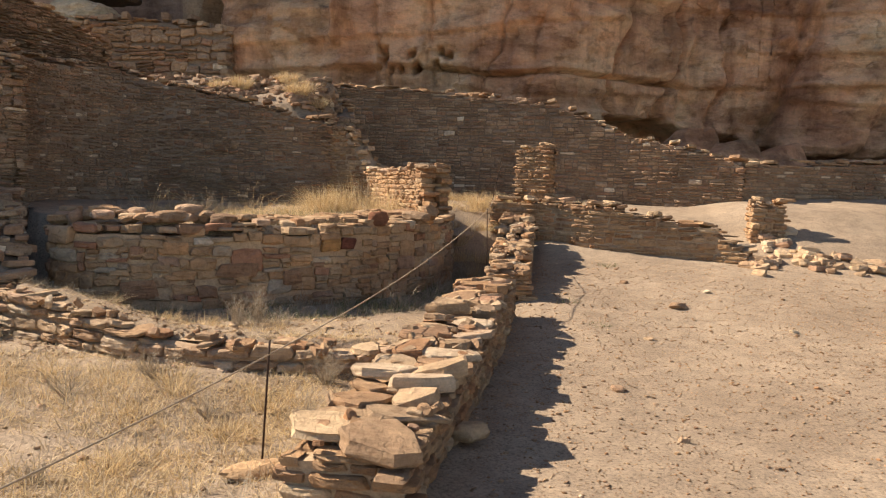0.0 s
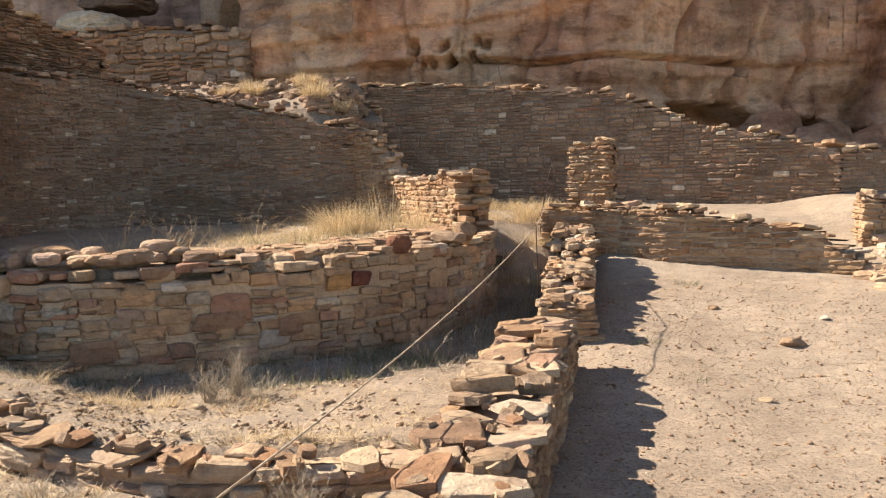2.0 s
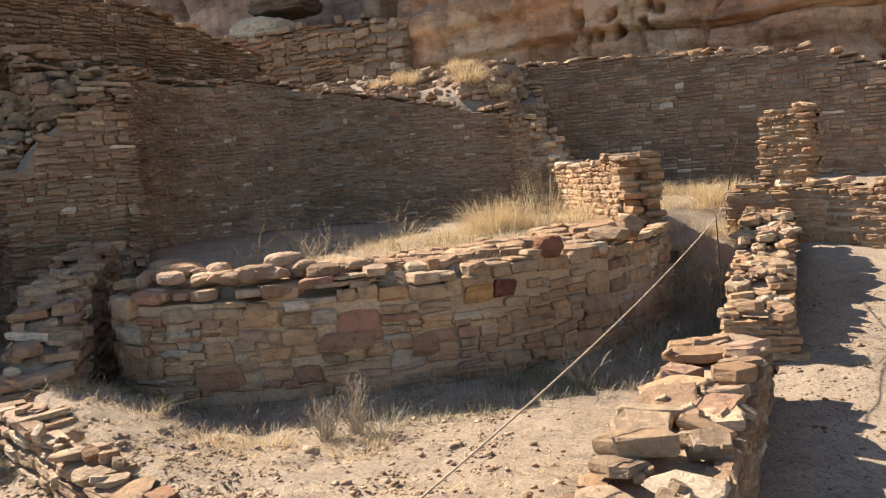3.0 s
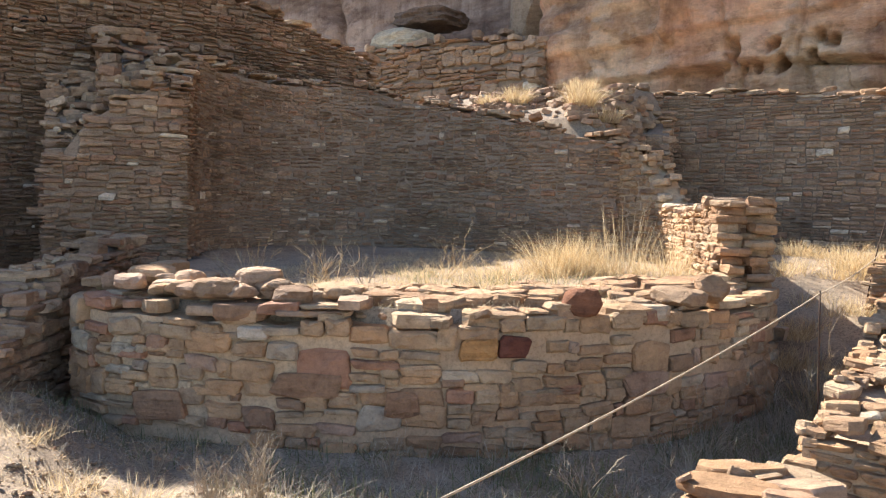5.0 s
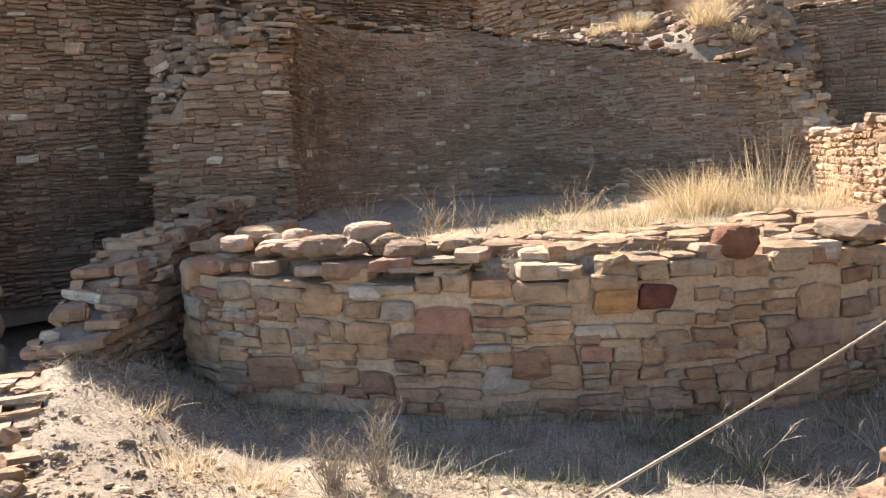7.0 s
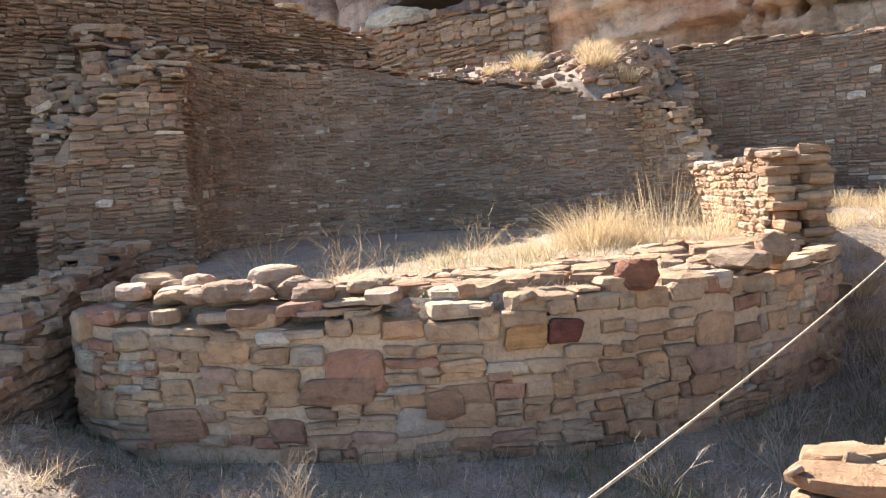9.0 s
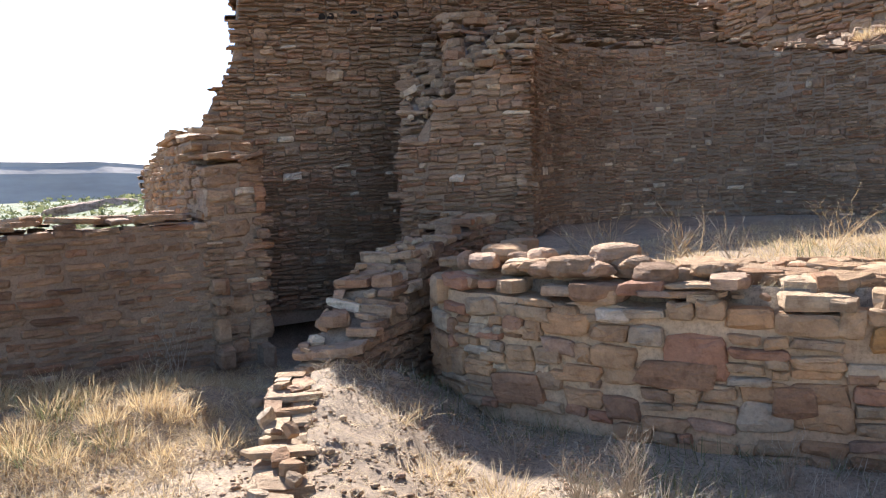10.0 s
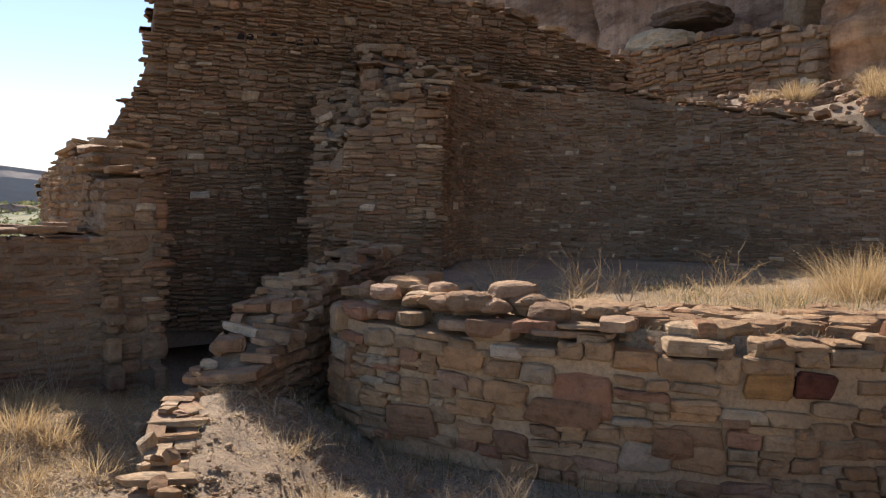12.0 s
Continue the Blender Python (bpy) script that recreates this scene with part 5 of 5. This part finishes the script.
litter("straw_litter", "matted pale straw covering the earth before the low wall", ((-6.2, -0.6), (-2.4, 3.4), front_meadow), 38000, 201, STRAW, 0.11, 0.005, 0.5)
litter("weed_litter", "grey dead weeds matted among the straw", ((-6.2, -0.6), (-2.4, 3.4), front_meadow), 9000, 206, TWIG, 0.13, 0.005, 0.7)
litter("terrace_straw", "sparse straw on the terrace", ((-4.3, -0.3), (3.2, 5.6), lambda x, y: True), 9000, 202, STRAW, 0.07, 0.003, 0.3)
litter("platform_straw", "straw covering the round platform", ((-5.2, -1.0), (6.0, 11.5), lambda x, y: inside(x, y, FILL)), 15000, 203, STRAW, 0.10, 0.004, 0.5)
litter("west_straw", "matted straw before the west wall", ((-6.9, -4.4), (0.5, 5.0), lambda x, y: True), 26000, 204, STRAW, 0.13, 0.005, 0.4)
litter("shade_weeds", "dry weeds in the shaded passage", ((-4.8, 0.2), (4.3, 10.0), lambda x, y: KIVA_LINE.project(Vector((x, y)))[0] < 1.1 and not inside(x, y, FILL)), 6000, 205, TWIG, 0.13, 0.004, 0.6)
litter("shade_grass", "low green and straw weeds growing along the round wall", ((-5.6, 0.2), (4.3, 9.5), lambda x, y: KIVA_LINE.project(Vector((x, y)))[0] < 1.0 and not inside(x, y, FILL) and y > 5.0), 6000, 207, GREEN, 0.14, 0.005, 0.8)


litter("passage_weeds", "tangled dead weeds in the shaded passage beside the round wall", ((-0.95, 0.2), (5.4, 9.6), lambda x, y: 0.05 < KIVA_LINE.project(Vector((x, y)))[0] < 1.2 and not inside(x, y, FILL)), 3500, 208, TWIG, 0.2, 0.005, 0.4)


def pebbles(name, label, region, count, seed, size, pal="pale"):
    rng = random.Random(seed)
    shapes = []
    for i in range(5):
        bm = bmesh.new()
        bmesh.ops.create_icosphere(bm, subdivisions=1, radius=1.0)
        shapes.append(([tuple(Vector((v.co.x, v.co.y * rng.uniform(.6, .9), v.co.z * 0.5)) * rng.uniform(.75, 1.15)) for v in bm.verts], [tuple(v.index for v in f.verts) for f in bm.faces]))
        bm.free()
    verts, faces, n = [], [], 0
    while n < count:
        x, y = rng.uniform(*region[0]), rng.uniform(*region[1])
        if not region[2](x, y):
            continue
        n += 1
        k = size * rng.lognormvariate(-0.4, 0.55)
        sv, sf = shapes[n % 5]
        a = rng.uniform(0, 6.28)
        c, s, z, b = math.cos(a) * k, math.sin(a) * k, ground_height(x, y), len(verts)
        verts += [(x + c * p[0] - s * p[1], y + s * p[0] + c * p[1], z + p[2] * k + k * 0.1) for p in sv]
        faces += [tuple(j + b for j in f) for f in sf]
    ob = raw_mesh(name, verts, faces, PALETTES[pal][1], smooth=True)
    return tagged(ob, label, "pebbles", kind="stuff")


pebbles("court_gravel", "small gravel strewn over the court", ((-0.3, 6.5), (0.3, 9.5), lambda x, y: x > -0.2 + 0.14 * (y - 4)), 19000, 301, 0.009, "tan")
pebbles("dark_gravel", "dark grey-brown gravel bits strewn over the court", ((-0.6, 6.5), (-0.6, 8.5), lambda x, y: x > -0.3 + 0.14 * (y - 4) and fbm(x * 0.9, y * 0.9, 5) > -0.35), 9000, 305, 0.010, "brown")
pebbles("terrace_gravel", "crumbled stone bits on the terrace and meadow", ((-4.8, -0.5), (-0.5, 5.5), lambda x, y: True), 2200, 302, 0.016)
pebbles("terrace_clods", "crumbled earth clods and stone chips on the terrace", ((-4.55, -1.4), (3.2, 5.5), lambda x, y: fbm(x * 1.7, y * 1.7, 4) > -0.1), 3600, 304, 0.013, "pale")
pebbles("west_gravel", "crumbled stone bits before the west wall", ((-6.9, -4.4), (1.0, 5.5), lambda x, y: True), 900, 303, 0.02)


# ---- the plain and the mesa ----
def sagebrush(count, seed):
    rng = random.Random(seed)
    verts, faces = [], []
    for _ in range(count):
        r = 16 * (28 ** rng.random())
        a = rng.uniform(radians(60), radians(112))
        x, y = -r * math.sin(a), 2 + r * math.cos(a)
        if x > -12:
            continue
        z = ground_height(x, y) if r < 300 else -3.2
        k = rng.uniform(0.35, 1.0) * (1 + r / 250)
        for _ in range(14):
            px, py, pz = x + rng.gauss(0, k * 0.5), y + rng.gauss(0, k * 0.5), z + abs(rng.gauss(0.3, 0.22)) * k
            b = len(verts)
            for _ in range(3):
                verts.append((px + rng.gauss(0, k * 0.3), py + rng.gauss(0, k * 0.3), pz + rng.gauss(0, k * 0.22)))
            faces.append((b, b + 1, b + 2))
    ob = raw_mesh("sagebrush", verts, faces, GREEN)
    tagged(ob, "grey-green sagebrush scattered over the valley floor", "sagebrush", kind="stuff")


sagebrush(2600, 401)


def build_mesa():
    m, nt, b = material("far_mesa", 0.95)
    pos = world_pos(nt)
    c = ramp(nt, noise_tex(nt, 0.02, 6, 0.6, world_pos(nt, (0.3, 0.3, 2.0))), [(0.35, (0.34, 0.28, 0.24)), (0.65, (0.46, 0.39, 0.33))])
    nt.links.new(c, b.inputs["Base Color"])
    bump(nt, b, noise_tex(nt, 0.03, 7, 0.65, pos), 0.6, 3)
    verts, faces = [], []
    n = 160
    prof = [(-0.3, -6), (0, 0.02), (0.3, 0.35), (0.6, 0.68), (0.85, 0.86), (0.95, 0.97), (1.1, 1.0), (6.0, 1.0)]
    for i in range(n + 1):
        u = i / n
        # the rim runs away to the north-west
        x, y = -820 - 900 * u, -900 + 2300 * u
        h = 62 * (1 + 0.05 * fbm(u * 9, 1.0)) * (1 - 0.28 * smoothstep(0.5, 0.62, u))
        for du, hz in prof:
            w = 60 * du + 4 * fbm(u * 26, du * 0.6, 3.0)
            verts.append((x - w * 0.93, y - w * 0.36, (-3.4 + h * hz) if hz >= 0 else -8))
    k = len(prof)
    for i in range(n):
        for j in range(k - 1):
            faces.append((i * k + j, i * k + j + 1, (i + 1) * k + j + 1, (i + 1) * k + j))
    ob = raw_mesh("mesa", verts, faces, m)
    tagged(ob, "long hazy mesa across the valley", "mesa", kind="structure")


build_mesa()
boulder("dark_outcrop", "low dark rock outcrop on the plain", (-150, 31, -2.2), (3.5, 9, 3.6), CLIFF, 91, 5)
